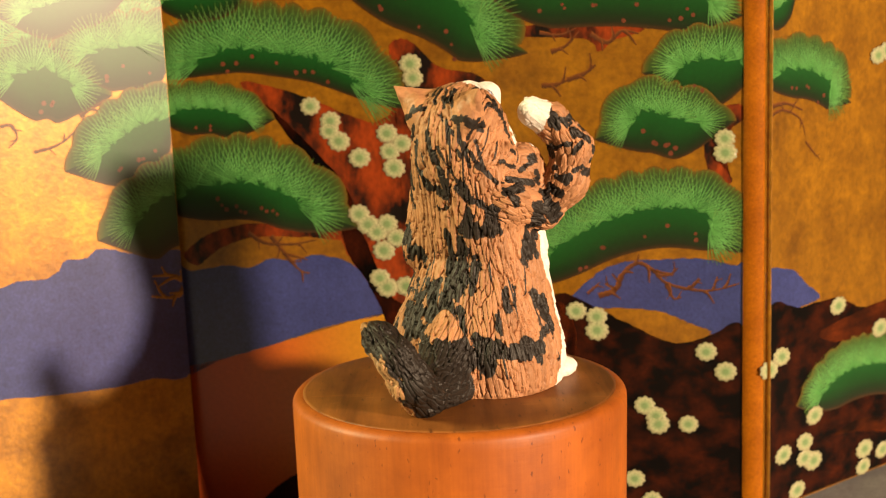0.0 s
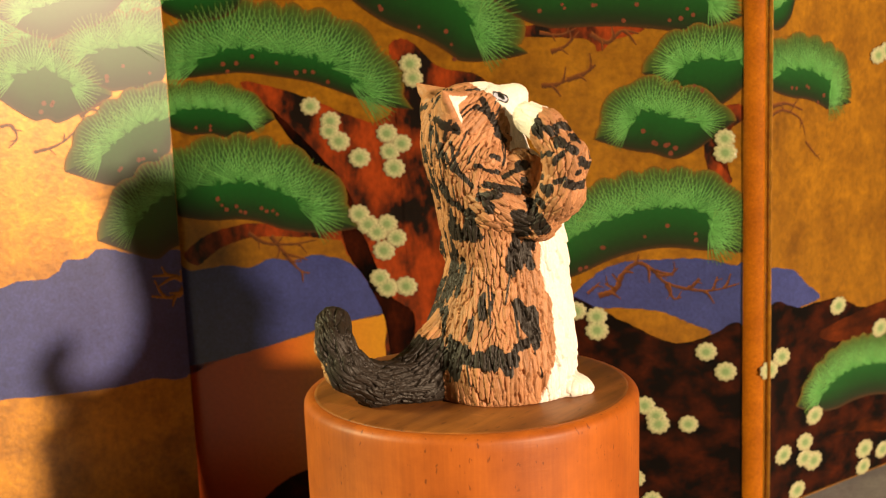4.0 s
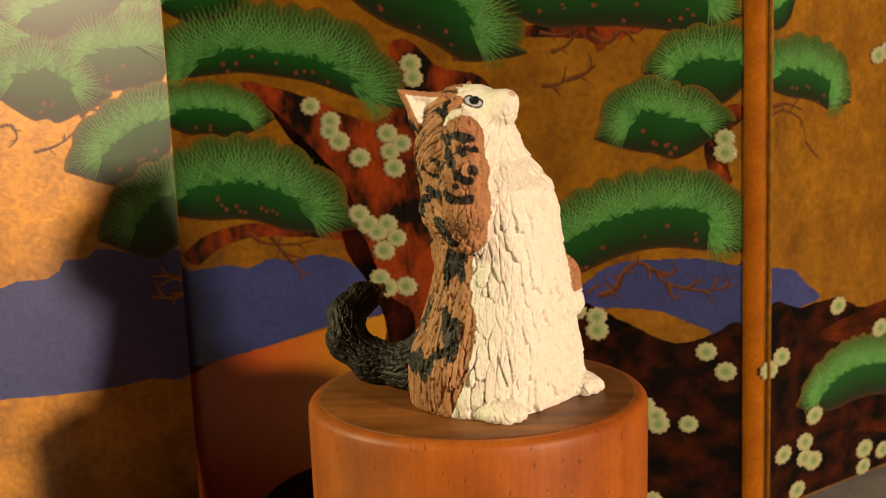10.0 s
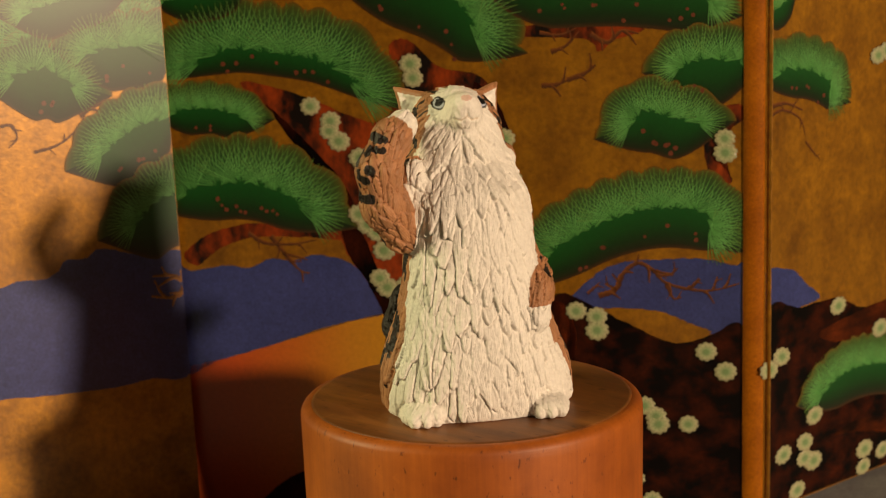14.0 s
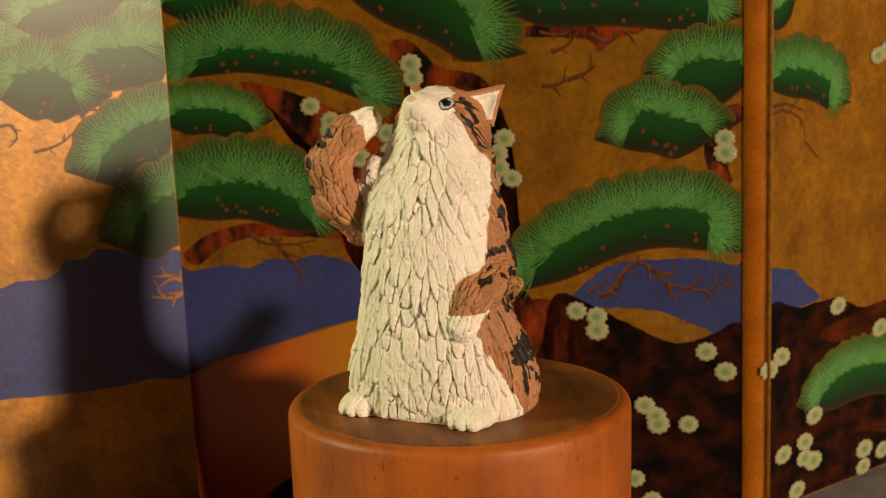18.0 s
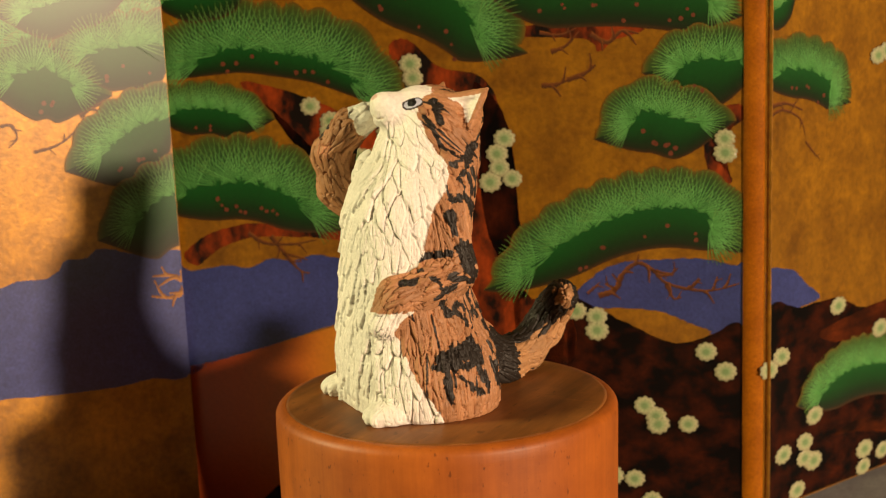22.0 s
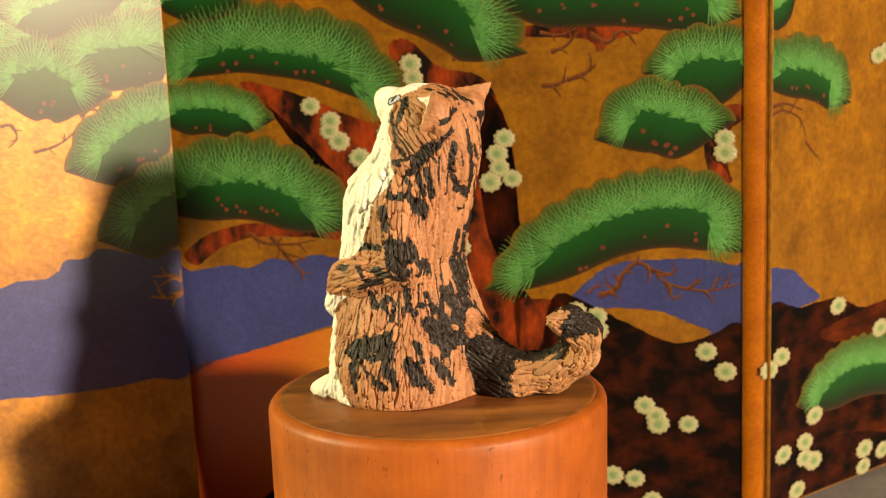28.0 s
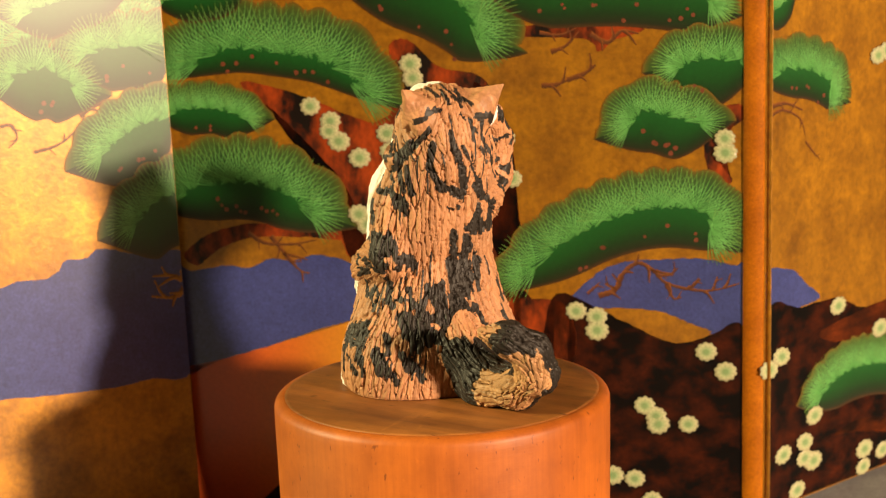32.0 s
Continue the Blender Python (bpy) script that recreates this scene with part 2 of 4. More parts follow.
def cat_regions(p):
    """Distances to the head, trunk, raised arm, lowered arm, tail, feet and ears."""
    head = ellipsoid(p, (0.12, 0.01, 1.55), (0.265, 0.262, 0.255))
    head = smin(head, ellipsoid(p, (0.06, 0.0, 1.40), (0.20, 0.28, 0.24)), 0.08)
    head = smin(head, ellipsoid(p, (0.345, 0.02, 1.678), (0.130, 0.108, 0.112)), 0.05)
    head = smin(head, ellipsoid(p, (0.24, 0.015, 1.42), (0.22, 0.25, 0.20)), 0.08)
    head = smin(head, ellipsoid(p, (0.414, 0.02, 1.728), (0.070, 0.076, 0.062)), 0.03)
    for side in (-1, 1):
        head = smin(head, ellipsoid(p, (0.262, 0.02 + side * 0.108, 1.705), (0.046, 0.040, 0.042)), 0.015)
        head = smin(head, ellipsoid(p, (0.15, 0.01 + side * 0.255, 1.385), (0.12, 0.085, 0.085)), 0.04)
    head = smin(head, ellipsoid(p, (0.215, 0.015, 1.69), (0.12, 0.13, 0.122)), 0.03)
    head = np.maximum(head, p[..., 2] - 1.812)
    ears = None
    for side in (-1, 1):
        tip, fore, aft, deep = (-0.105, 0.005 + side * 0.30, 1.795), (0.10, 0.02 + side * 0.13, 1.76), (0.0, 0.01 + side * 0.275, 1.57), (-0.04, 0.01 + side * 0.135, 1.67)
        for tri in ((tip, fore, deep), (tip, deep, aft)):
            d = triangle(p, *tri, 0.026)
            ears = d if ears is None else smin(ears, d, 0.02)
        ears = smin(ears, ellipsoid(p, (-0.065, 0.005 + side * 0.170, 1.64), (0.060, 0.085, 0.11)), 0.04)
    feet = None
    for x, y, r in ((0.66, 0.40, 0.085), (0.655, -0.30, 0.085)):
        d = ellipsoid(p, (x - 0.06, y, 0.04), (0.13, 0.125, 0.075))
        for k in (-1, 0, 1):
            d = smin(d, ellipsoid(p, (x + 0.030 - 0.012 * k * k, y + 0.060 * k, 0.03), (0.055, 0.034, 0.050)), 0.008)
        feet = d if feet is None else np.minimum(feet, d)
    haunch = smin(ellipsoid(p, (0.26, 0.36, 0.20), (0.30, 0.215, 0.27)), ellipsoid(p, (0.26, -0.27, 0.20), (0.30, 0.185, 0.27)), 0.05)
    body = smin(trunk(p), haunch, 0.08)
    up = smin(chain(p, ARM_UP), ellipsoid(p, (0.35, -0.275, 1.26), (0.15, 0.10, 0.18)), 0.05)
    down = smin(chain(p, ARM_DOWN), ellipsoid(p, (0.585, 0.350, 0.540), (0.080, 0.078, 0.072)), 0.02)
    tail = smin(chain(p, TAIL), ellipsoid(p, (-0.24, -0.08, 0.07), (0.24, 0.15, 0.13)), 0.06)
    return head, body, up, down, tail, feet, ears


def cat_solid(p):
    head, body, up, down, tail, feet, ears = cat_regions(p)
    d = smin(head, body, 0.025)
    d = smin(d, up, 0.035)
    d = smin(d, down, 0.035)
    d = smin(d, tail, 0.06)
    d = smin(d, feet, 0.03)
    d = smin(d, ears, 0.045)
    return np.maximum(d, -p[..., 2])


def surface(f, lo, step):
    """The surface f = 0 of a grid as vertices and quads."""
    s = f < 0
    n = np.array(f.shape) - 1
    cell = [slice(0, -1), slice(1, None)]
    corners = [(i, j, k) for i in (0, 1) for j in (0, 1) for k in (0, 1)]
    full = sum(s[cell[i], cell[j], cell[k]].astype("i1") for i, j, k in corners)
    where = np.argwhere((full > 0) & (full < 8))
    index = np.full(n, -1, "i4")
    index[tuple(where.T)] = np.arange(len(where))
    value = {c: f[where[:, 0] + c[0], where[:, 1] + c[1], where[:, 2] + c[2]] for c in corners}
    total, count = np.zeros((len(where), 3), "f4"), np.zeros(len(where), "f4")
    for c in corners:
        for ax in range(3):
            if c[ax] == 0:
                fa, fb = value[c], value[tuple(1 if k == ax else c[k] for k in range(3))]
                cross = (fa < 0) != (fb < 0)
                t = np.where(cross, fa / np.where(cross, fa - fb, 1), 0)
                for k in range(3):
                    total[:, k] += t if k == ax else cross * c[k]
                count += cross
    verts = np.array(lo) + step * (where + total / count[:, None])
    quads = []
    for ax in range(3):
        b, c = (ax + 1) % 3, (ax + 2) % 3
        d0, d1 = [slice(None)] * 3, [slice(None)] * 3
        d0[ax], d1[ax] = cell
        for flip, e in ((False, s[tuple(d0)] & ~s[tuple(d1)]), (True, ~s[tuple(d0)] & s[tuple(d1)])):
            p = np.argwhere(e)
            p = p[(p[:, b] > 0) & (p[:, c] > 0) & (p[:, b] < n[b]) & (p[:, c] < n[c])]
            ring = []
            for ob, oc in ((0, 0), (-1, 0), (-1, -1), (0, -1)):
                q = p.copy()
                q[:, b] += ob
                q[:, c] += oc
                ring.append(index[q[:, 0], q[:, 1], q[:, 2]])
            quads.append(np.stack(ring if not flip else ring[::-1], 1))
    return verts, np.concatenate(quads)


def slope(p, eps=0.004):
    """The outward direction of the solid, from four places round each point."""
    g = np.zeros_like(p)
    for way in ((1, -1, -1), (-1, -1, 1), (-1, 1, -1), (1, 1, 1)):
        w = np.array(way, "f4")
        g += w * cat_solid(p + w * eps)[:, None]
    return g / (np.linalg.norm(g, axis=-1, keepdims=True) + 1e-9)


def along(p, rows):
    """The direction of the chain's nearest stretch at each point."""
    best, out = np.full(len(p), 9.0), np.zeros_like(p)
    for a, b in zip(rows, rows[1:]):
        d = capsule(p, a[:3], b[:3], a[3], b[3])
        v = np.array(b[:3]) - np.array(a[:3])
        near = d < best
        best = np.where(near, d, best)
        out[near] = v / np.linalg.norm(v)
    return out


def fur_flow(p, regions):
    which = np.argmin(np.stack(regions, 0), 0)
    flow = np.tile(np.array((0.0, 0.0, -1.0)), (len(p), 1))
    flow[:, 1] += np.clip(p[:, 1] * 0.4, -0.3, 0.3)
    head = (which == 0) | (which == 6)
    away = p - np.array((0.42, 0.02, 1.86))
    flow[head] = away[head] / np.linalg.norm(away[head], axis=1, keepdims=True)
    for k, rows in ((2, ARM_UP), (3, ARM_DOWN), (4, TAIL)):
        flow[which == k] = along(p[which == k], rows)
    return which, flow


def scatter(p, gap, rng):
    """Places picked at random on the surface, none nearer to another than the gap."""
    taken, out = {}, []
    for k in rng.permutation(len(p))[:24000]:
        q = p[k]
        c = tuple(int(v // gap) for v in q)
        near = [o for dx in (-1, 0, 1) for dy in (-1, 0, 1) for dz in (-1, 0, 1) for o in taken.get((c[0] + dx, c[1] + dy, c[2] + dz), ())]
        if all(abs(q[0] - o[0]) + abs(q[1] - o[1]) + abs(q[2] - o[2]) > gap * 1.2 for o in near):
            taken.setdefault(c, []).append(q)
            out.append(k)
    return np.array(out)


def tufts(p, normal, which, flow, gap, wide, ratio, seed, border=0.2, rise=0.3, groove=1.0, loose=0.3):
    """Raised locks of fur that taper to a point: each place belongs to the nearest lock, measured long along the fur and short across it.
    Gives the height, the lock's root and a chance value of the lock, and the signed way across it."""
    rng = np.random.default_rng(seed)
    seeds = scatter(p, gap, rng)
    count = len(seeds)
    tree = kdtree.KDTree(count)
    for i, k in enumerate(seeds):
        tree.insert(p[k], i)
    tree.balance()
    cells, cell_of = np.unique(np.floor(p / (gap * 0.6)).astype("i4"), axis=0, return_inverse=True)
    cell_of = cell_of.ravel()
    table_near = np.array([[hit[1] for hit in tree.find_n((c + 0.5) * gap * 0.6, 34)] for c in cells])
    lean, chance, reach, bias, step_up = 0.10 * rng.normal(size=(count, 3)), rng.random(count), 0.65 + 0.7 * rng.random(count), loose * rng.random(count), rng.random(count)
    height, lock, side = np.zeros(len(p)), np.zeros(len(p), "i4"), np.zeros(len(p))
    for part_of in np.array_split(np.arange(len(p)), max(1, len(p) // 40000)):
        near = table_near[cell_of[part_of]]
        k = seeds[near]
        fl = flow[k] + lean[near]
        fl = fl - (fl * normal[k]).sum(-1, keepdims=True) * normal[k]
        fl = fl / (np.linalg.norm(fl, axis=-1, keepdims=True) + 1e-9)
        v = p[part_of][:, None] - p[k]
        a = (v * fl).sum(-1)
        c = (v * np.cross(normal[k], fl)).sum(-1)
        off = (v * normal[k]).sum(-1)
        long = wide * ratio * np.where(which[k] == 2, 0.6, 1.0) * reach[near]
        t = np.clip(a / long, -1, 1)
        narrow = wide * (1.12 - 0.50 * t)
        m = np.sqrt((a / long) ** 2 + (c / narrow) ** 2 + (off / wide * 0.4) ** 2) - bias[near]
        order = np.argpartition(m, 1, axis=1)[:, :2]
        rows = np.arange(len(part_of))
        m0, m1 = m[rows, order[:, 0]], m[rows, order[:, 1]]
        first = np.where(m0 <= m1, order[:, 0], order[:, 1])
        edge = np.clip(np.abs(m1 - m0) / border, 0, 1)
        lk = near[rows, first]
        round_top = 1 - np.clip(c[rows, first] / narrow[rows, first], -1, 1) ** 2
        height[part_of] = (1 - groove * (1 - edge) ** 2) * 0.62 + 0.16 * round_top + edge ** 0.5 * rise * t[rows, first] + 0.10 * (step_up[lk] - 0.5)
        lock[part_of], side[part_of] = lk, c[rows, first]
    return height, p[seeds[lock]], chance[lock], side


def wobble(p, scale, seed):
    """A cheap smooth noise about zero."""
    rng = np.random.default_rng(seed)
    out = np.zeros(len(p))
    for k in range(7):
        d = rng.normal(size=3)
        out += np.sin(p @ d * scale * (1 + 0.35 * k) + rng.random() * 6.28) / (1 + 0.35 * k)
    return out / 2.6


def stroke_mask(p, strokes, edge):
    """Distance inside brush strokes, each from one place to another with a half width."""
    d = np.full(len(p), 9.0)
    for x0, y0, z0, x1, y1, z1, r in strokes:
        d = np.minimum(d, capsule(p, (x0, y0, z0), (x1, y1, z1 + 1e-4), 0, 0) - r)
    return d + edge


WHITE, TAN, BLACK, PINK = (0.87, 0.83, 0.76), (0.44, 0.212, 0.100), (0.020, 0.0150, 0.012), (0.74, 0.52, 0.44)
LIGHT_TAN, EYE_BLUE = (0.44, 0.235, 0.105), (0.50, 0.54, 0.66)
MOUTH = [(0.471, 0.020, 1.745, 0.477, 0.020, 1.700, 0.003), (0.477, 0.020, 1.700, 0.471, 0.020, 1.665, 0.003), (0.471, 0.020, 1.665, 0.462, 0.050, 1.645, 0.003), (0.462, 0.050, 1.645, 0.444, 0.085, 1.650, 0.003), (0.471, 0.020, 1.665, 0.462, -0.010, 1.645, 0.003), (0.462, -0.010, 1.645, 0.444, -0.045, 1.650, 0.003)]
WHITE_Z = (-0.05, 0.0, 0.10, 0.25, 0.40, 0.55, 0.75, 0.90, 1.05, 1.15, 1.25, 1.33, 1.40, 1.50, 1.62, 1.70, 1.75, 1.78, 1.82)
WHITE_LEFT = (0.30, 0.33, 0.40, 0.49, 0.53, 0.56, 0.46, 0.38, 0.32, 0.27, 0.20, 0.16, 0.18, 0.23, 0.26, 0.265, 0.22, 0.15, 0.12)
WHITE_RIGHT = (0.34, 0.36, 0.42, 0.47, 0.49, 0.48, 0.42, 0.45, 0.42, 0.36, 0.26, 0.25, 0.27, 0.30, 0.29, 0.265, 0.22, 0.15, 0.12)
# dark brush strokes on the coat: from, to, half width
DARK_HEAD_A = [
    (0.083, 0.104, 1.786, -0.040, 0.077, 1.743, 0.012),
    (-0.003, 0.044, 1.774, -0.094, 0.025, 1.700, 0.012),
    (-0.001, 0.006, 1.777, -0.098, -0.044, 1.685, 0.012),
    (-0.059, -0.008, 1.738, -0.122, -0.122, 1.533, 0.012),
    (-0.123, -0.029, 1.646, -0.104, -0.166, 1.411, 0.012),
    (-0.098, 0.244, 1.613, -0.125, 0.187, 1.631, 0.018),
    (-0.125, 0.187, 1.631, -0.120, 0.163, 1.685, 0.012),
    (-0.122, -0.125, 1.622, -0.124, -0.173, 1.625, 0.024),
    (-0.119, 0.163, 1.567, -0.033, 0.252, 1.442, 0.018),
    (-0.033, 0.252, 1.442, 0.073, 0.319, 1.332, 0.022),
    (0.002, 0.268, 1.471, 0.058, 0.311, 1.418, 0.013),
    (0.103, 0.328, 1.319, 0.062, 0.328, 1.260, 0.012),
    (0.147, 0.350, 1.391, 0.068, 0.318, 1.417, 0.012),
]
DARK_HEAD_B = [
    (-0.014, 0.269, 1.347, -0.031, 0.249, 1.198, 0.020),
    (-0.121, 0.144, 1.482, -0.101, 0.166, 1.346, 0.022),
    (-0.101, 0.166, 1.346, -0.094, 0.090, 1.232, 0.020),
    (-0.149, 0.043, 1.539, -0.149, 0.030, 1.433, 0.018),
    (-0.152, 0.030, 1.485, -0.132, -0.025, 1.331, 0.020),
    (-0.132, -0.025, 1.331, -0.092, -0.043, 1.219, 0.026),
    (-0.093, 0.102, 1.233, -0.086, -0.034, 1.187, 0.031),
    (-0.150, -0.031, 1.459, -0.073, -0.141, 1.228, 0.013),
    (-0.084, -0.110, 1.233, -0.056, -0.149, 1.161, 0.018),
    (0.428, -0.541, 1.250, 0.077, -0.329, 1.194, 0.024),
]
DARK_BACK_A = [
    (-0.070, 0.045, 1.097, -0.070, -0.016, 1.099, 0.013),
    (-0.034, -0.159, 1.070, -0.034, -0.093, 0.969, 0.029),
    (-0.008, -0.104, 0.865, 0.003, -0.096, 0.809, 0.018),
    (0.144, 0.372, 1.212, 0.048, 0.327, 1.165, 0.018),
    (0.070, 0.339, 1.196, 0.003, 0.281, 1.134, 0.029),
    (0.025, 0.305, 1.144, 0.010, 0.280, 1.080, 0.020),
    (0.199, 0.420, 1.103, 0.165, 0.429, 1.022, 0.018),
    (0.394, 0.394, 0.899, 0.057, 0.381, 0.924, 0.026),
    (0.077, 0.420, 0.882, 0.029, 0.258, 0.783, 0.044),
    (0.225, 0.470, 0.779, 0.023, 0.334, 0.762, 0.024),
    (0.059, 0.379, 0.945, 0.024, 0.354, 0.839, 0.033),
    (0.018, 0.312, 0.792, 0.029, 0.235, 0.759, 0.020),
    (0.180, 0.428, 0.627, 0.093, 0.415, 0.553, 0.015),
]
DARK_BACK_B = [
    (0.084, 0.401, 0.706, 0.069, 0.364, 0.616, 0.015),
    (0.034, 0.348, 0.577, -0.014, 0.278, 0.565, 0.020),
    (0.017, 0.282, 0.636, -0.027, 0.274, 0.534, 0.018),
    (0.064, 0.381, 0.576, 0.036, 0.373, 0.536, 0.015),
    (-0.042, 0.011, 0.960, -0.006, -0.015, 0.755, 0.024),
    (-0.003, -0.068, 0.814, -0.043, -0.063, 0.601, 0.044),
    (-0.006, -0.003, 0.756, -0.105, 0.002, 0.488, 0.040),
    (-0.033, 0.128, 0.624, -0.077, 0.120, 0.500, 0.040),
    (-0.068, 0.226, 0.469, -0.107, 0.227, 0.368, 0.049),
    (-0.078, 0.109, 0.498, -0.171, -0.007, 0.412, 0.053),
    (-0.107, 0.227, 0.368, -0.232, -0.019, 0.356, 0.057),
    (-0.172, -0.056, 0.405, -0.269, -0.045, 0.316, 0.035),
    (-0.081, 0.259, 0.411, -0.098, 0.284, 0.331, 0.026),
]
DARK_BACK_C = [
    (0.258, 0.545, 0.386, 0.136, 0.507, 0.416, 0.033),
    (0.188, 0.571, 0.311, 0.104, 0.539, 0.328, 0.033),
    (0.250, 0.563, 0.346, 0.103, 0.514, 0.379, 0.033),
    (0.241, 0.596, 0.242, 0.109, 0.581, 0.135, 0.018),
    (-0.000, 0.434, 0.377, -0.049, 0.428, 0.278, 0.020),
    (-0.021, 0.473, 0.268, -0.062, 0.440, 0.151, 0.026),
    (-0.056, 0.447, 0.195, -0.081, 0.404, 0.117, 0.020),
    (-0.084, 0.363, 0.264, -0.111, 0.322, 0.165, 0.026),
    (-0.100, 0.337, 0.231, -0.134, 0.251, 0.125, 0.026),
]
DARK_HEAD_C = [
    (0.170, 0.184, 1.735, 0.167, 0.255, 1.628, 0.024),
    (0.187, 0.179, 1.735, 0.137, 0.217, 1.706, 0.018),
    (0.242, 0.215, 1.657, 0.210, 0.255, 1.588, 0.015),
    (0.210, 0.255, 1.588, 0.186, 0.273, 1.507, 0.013),
    (0.186, 0.273, 1.507, 0.158, 0.299, 1.468, 0.012),
    (0.138, 0.304, 1.464, 0.096, 0.328, 1.428, 0.013),
    (0.156, 0.349, 1.402, 0.116, 0.347, 1.380, 0.012),
    (-0.034, 0.244, 1.498, 0.047, 0.311, 1.384, 0.024),
    (0.029, 0.299, 1.320, 0.003, 0.289, 1.214, 0.020),
]
DARK_LEFT_A = [
    (0.181, 0.380, 1.211, 0.072, 0.341, 1.192, 0.024),
    (0.072, 0.341, 1.192, 0.026, 0.305, 1.102, 0.026),
    (0.211, 0.417, 1.124, 0.181, 0.422, 1.093, 0.029),
    (0.192, 0.422, 1.093, 0.173, 0.429, 1.032, 0.020),
    (0.293, 0.403, 0.915, 0.115, 0.435, 0.908, 0.020),
    (0.135, 0.436, 0.929, 0.096, 0.450, 0.827, 0.053),
    (0.096, 0.445, 0.847, 0.048, 0.414, 0.798, 0.035),
    (0.179, 0.468, 0.769, 0.060, 0.417, 0.757, 0.026),
    (0.408, 0.414, 0.846, 0.320, 0.491, 0.777, 0.013),
    (0.320, 0.491, 0.777, 0.282, 0.484, 0.722, 0.018),
    (0.324, 0.488, 0.692, 0.202, 0.456, 0.725, 0.018),
    (0.512, 0.432, 0.784, 0.448, 0.444, 0.794, 0.024),
    (0.088, 0.365, 0.661, 0.068, 0.392, 0.561, 0.018),
]
DARK_LEFT_B = [
    (0.278, 0.449, 0.641, 0.248, 0.460, 0.580, 0.020),
    (0.197, 0.445, 0.597, 0.137, 0.456, 0.514, 0.015),
    (0.147, 0.444, 0.553, 0.059, 0.374, 0.578, 0.015),
    (0.340, 0.549, 0.367, 0.237, 0.549, 0.376, 0.035),
    (0.367, 0.566, 0.313, 0.247, 0.576, 0.314, 0.037),
    (0.330, 0.590, 0.255, 0.302, 0.606, 0.133, 0.024),
    (0.116, 0.519, 0.381, 0.096, 0.546, 0.304, 0.020),
    (0.116, 0.560, 0.287, 0.059, 0.558, 0.158, 0.026),
    (0.008, 0.494, 0.289, -0.029, 0.486, 0.158, 0.026),
    (-0.023, 0.166, 0.637, -0.065, 0.249, 0.461, 0.029),
    (-0.028, 0.320, 0.478, -0.104, 0.275, 0.315, 0.049),
]
DARK_HEAD_D = [
    (0.014, -0.049, 1.777, -0.076, -0.050, 1.712, 0.013),
    (-0.012, -0.029, 1.768, -0.102, -0.108, 1.695, 0.012),
    (-0.114, -0.212, 1.616, -0.039, -0.238, 1.572, 0.026),
    (0.111, -0.210, 1.689, 0.189, -0.230, 1.629, 0.018),
    (-0.123, -0.082, 1.613, -0.135, -0.099, 1.489, 0.012),
    (-0.122, -0.158, 1.594, -0.107, -0.156, 1.499, 0.012),
    (-0.096, -0.174, 1.488, -0.046, -0.235, 1.360, 0.013),
    (-0.046, -0.235, 1.360, 0.098, -0.358, 1.179, 0.020),
    (0.069, -0.307, 1.371, 0.200, -0.316, 1.323, 0.013),
    (0.114, -0.323, 1.260, 0.298, -0.375, 1.218, 0.022),
    (0.098, -0.358, 1.179, 0.123, -0.377, 1.113, 0.020),
    (-0.124, 0.164, 1.657, -0.103, 0.091, 1.678, 0.018),
]
DARK_RIGHT_A = [
    (-0.083, -0.142, 1.265, -0.037, -0.182, 1.144, 0.020),
    (-0.040, -0.185, 1.166, 0.011, -0.237, 1.099, 0.020),
    (-0.025, -0.127, 0.967, 0.063, -0.260, 0.985, 0.040),
    (0.016, -0.144, 0.810, -0.007, -0.143, 0.662, 0.018),
    (0.372, -0.329, 0.920, 0.268, -0.332, 0.784, 0.044),
    (0.358, -0.410, 1.147, 0.400, -0.456, 1.013, 0.044),
    (0.089, -0.308, 0.606, 0.074, -0.329, 0.513, 0.029),
    (0.271, -0.376, 0.567, 0.344, -0.415, 0.424, 0.042),
    (0.344, -0.415, 0.424, 0.354, -0.445, 0.336, 0.029),
    (-0.090, -0.231, 0.317, -0.081, -0.299, 0.215, 0.044),
    (-0.060, -0.313, 0.278, 0.090, -0.440, 0.261, 0.049),
    (0.107, -0.430, 0.321, 0.178, -0.458, 0.287, 0.031),
    (-0.148, -0.168, 0.322, -0.133, -0.206, 0.214, 0.042),
]
DARK_RIGHT_B = [
    (0.013, -0.293, 0.478, 0.000, -0.326, 0.397, 0.020),
    (-0.072, 0.015, 0.547, -0.193, -0.098, 0.367, 0.053),
    (-0.085, 0.145, 0.469, -0.212, 0.050, 0.352, 0.031),
    (-0.031, 0.097, 0.641, -0.083, 0.091, 0.497, 0.035),
    (-0.021, -0.081, 0.898, -0.017, -0.084, 0.679, 0.031),
]
DARK_ARM_A = [
    (0.382, -0.431, 1.649, 0.371, -0.462, 1.556, 0.022),
    (0.474, -0.509, 1.590, 0.474, -0.521, 1.558, 0.018),
    (0.474, -0.545, 1.506, 0.551, -0.596, 1.457, 0.029),
    (0.486, -0.587, 1.442, 0.446, -0.561, 1.392, 0.018),
    (0.415, -0.430, 1.421, 0.438, -0.542, 1.445, 0.018),
    (0.399, -0.474, 1.253, 0.413, -0.528, 1.222, 0.020),
    (0.451, -0.556, 1.284, 0.492, -0.580, 1.301, 0.015),
]
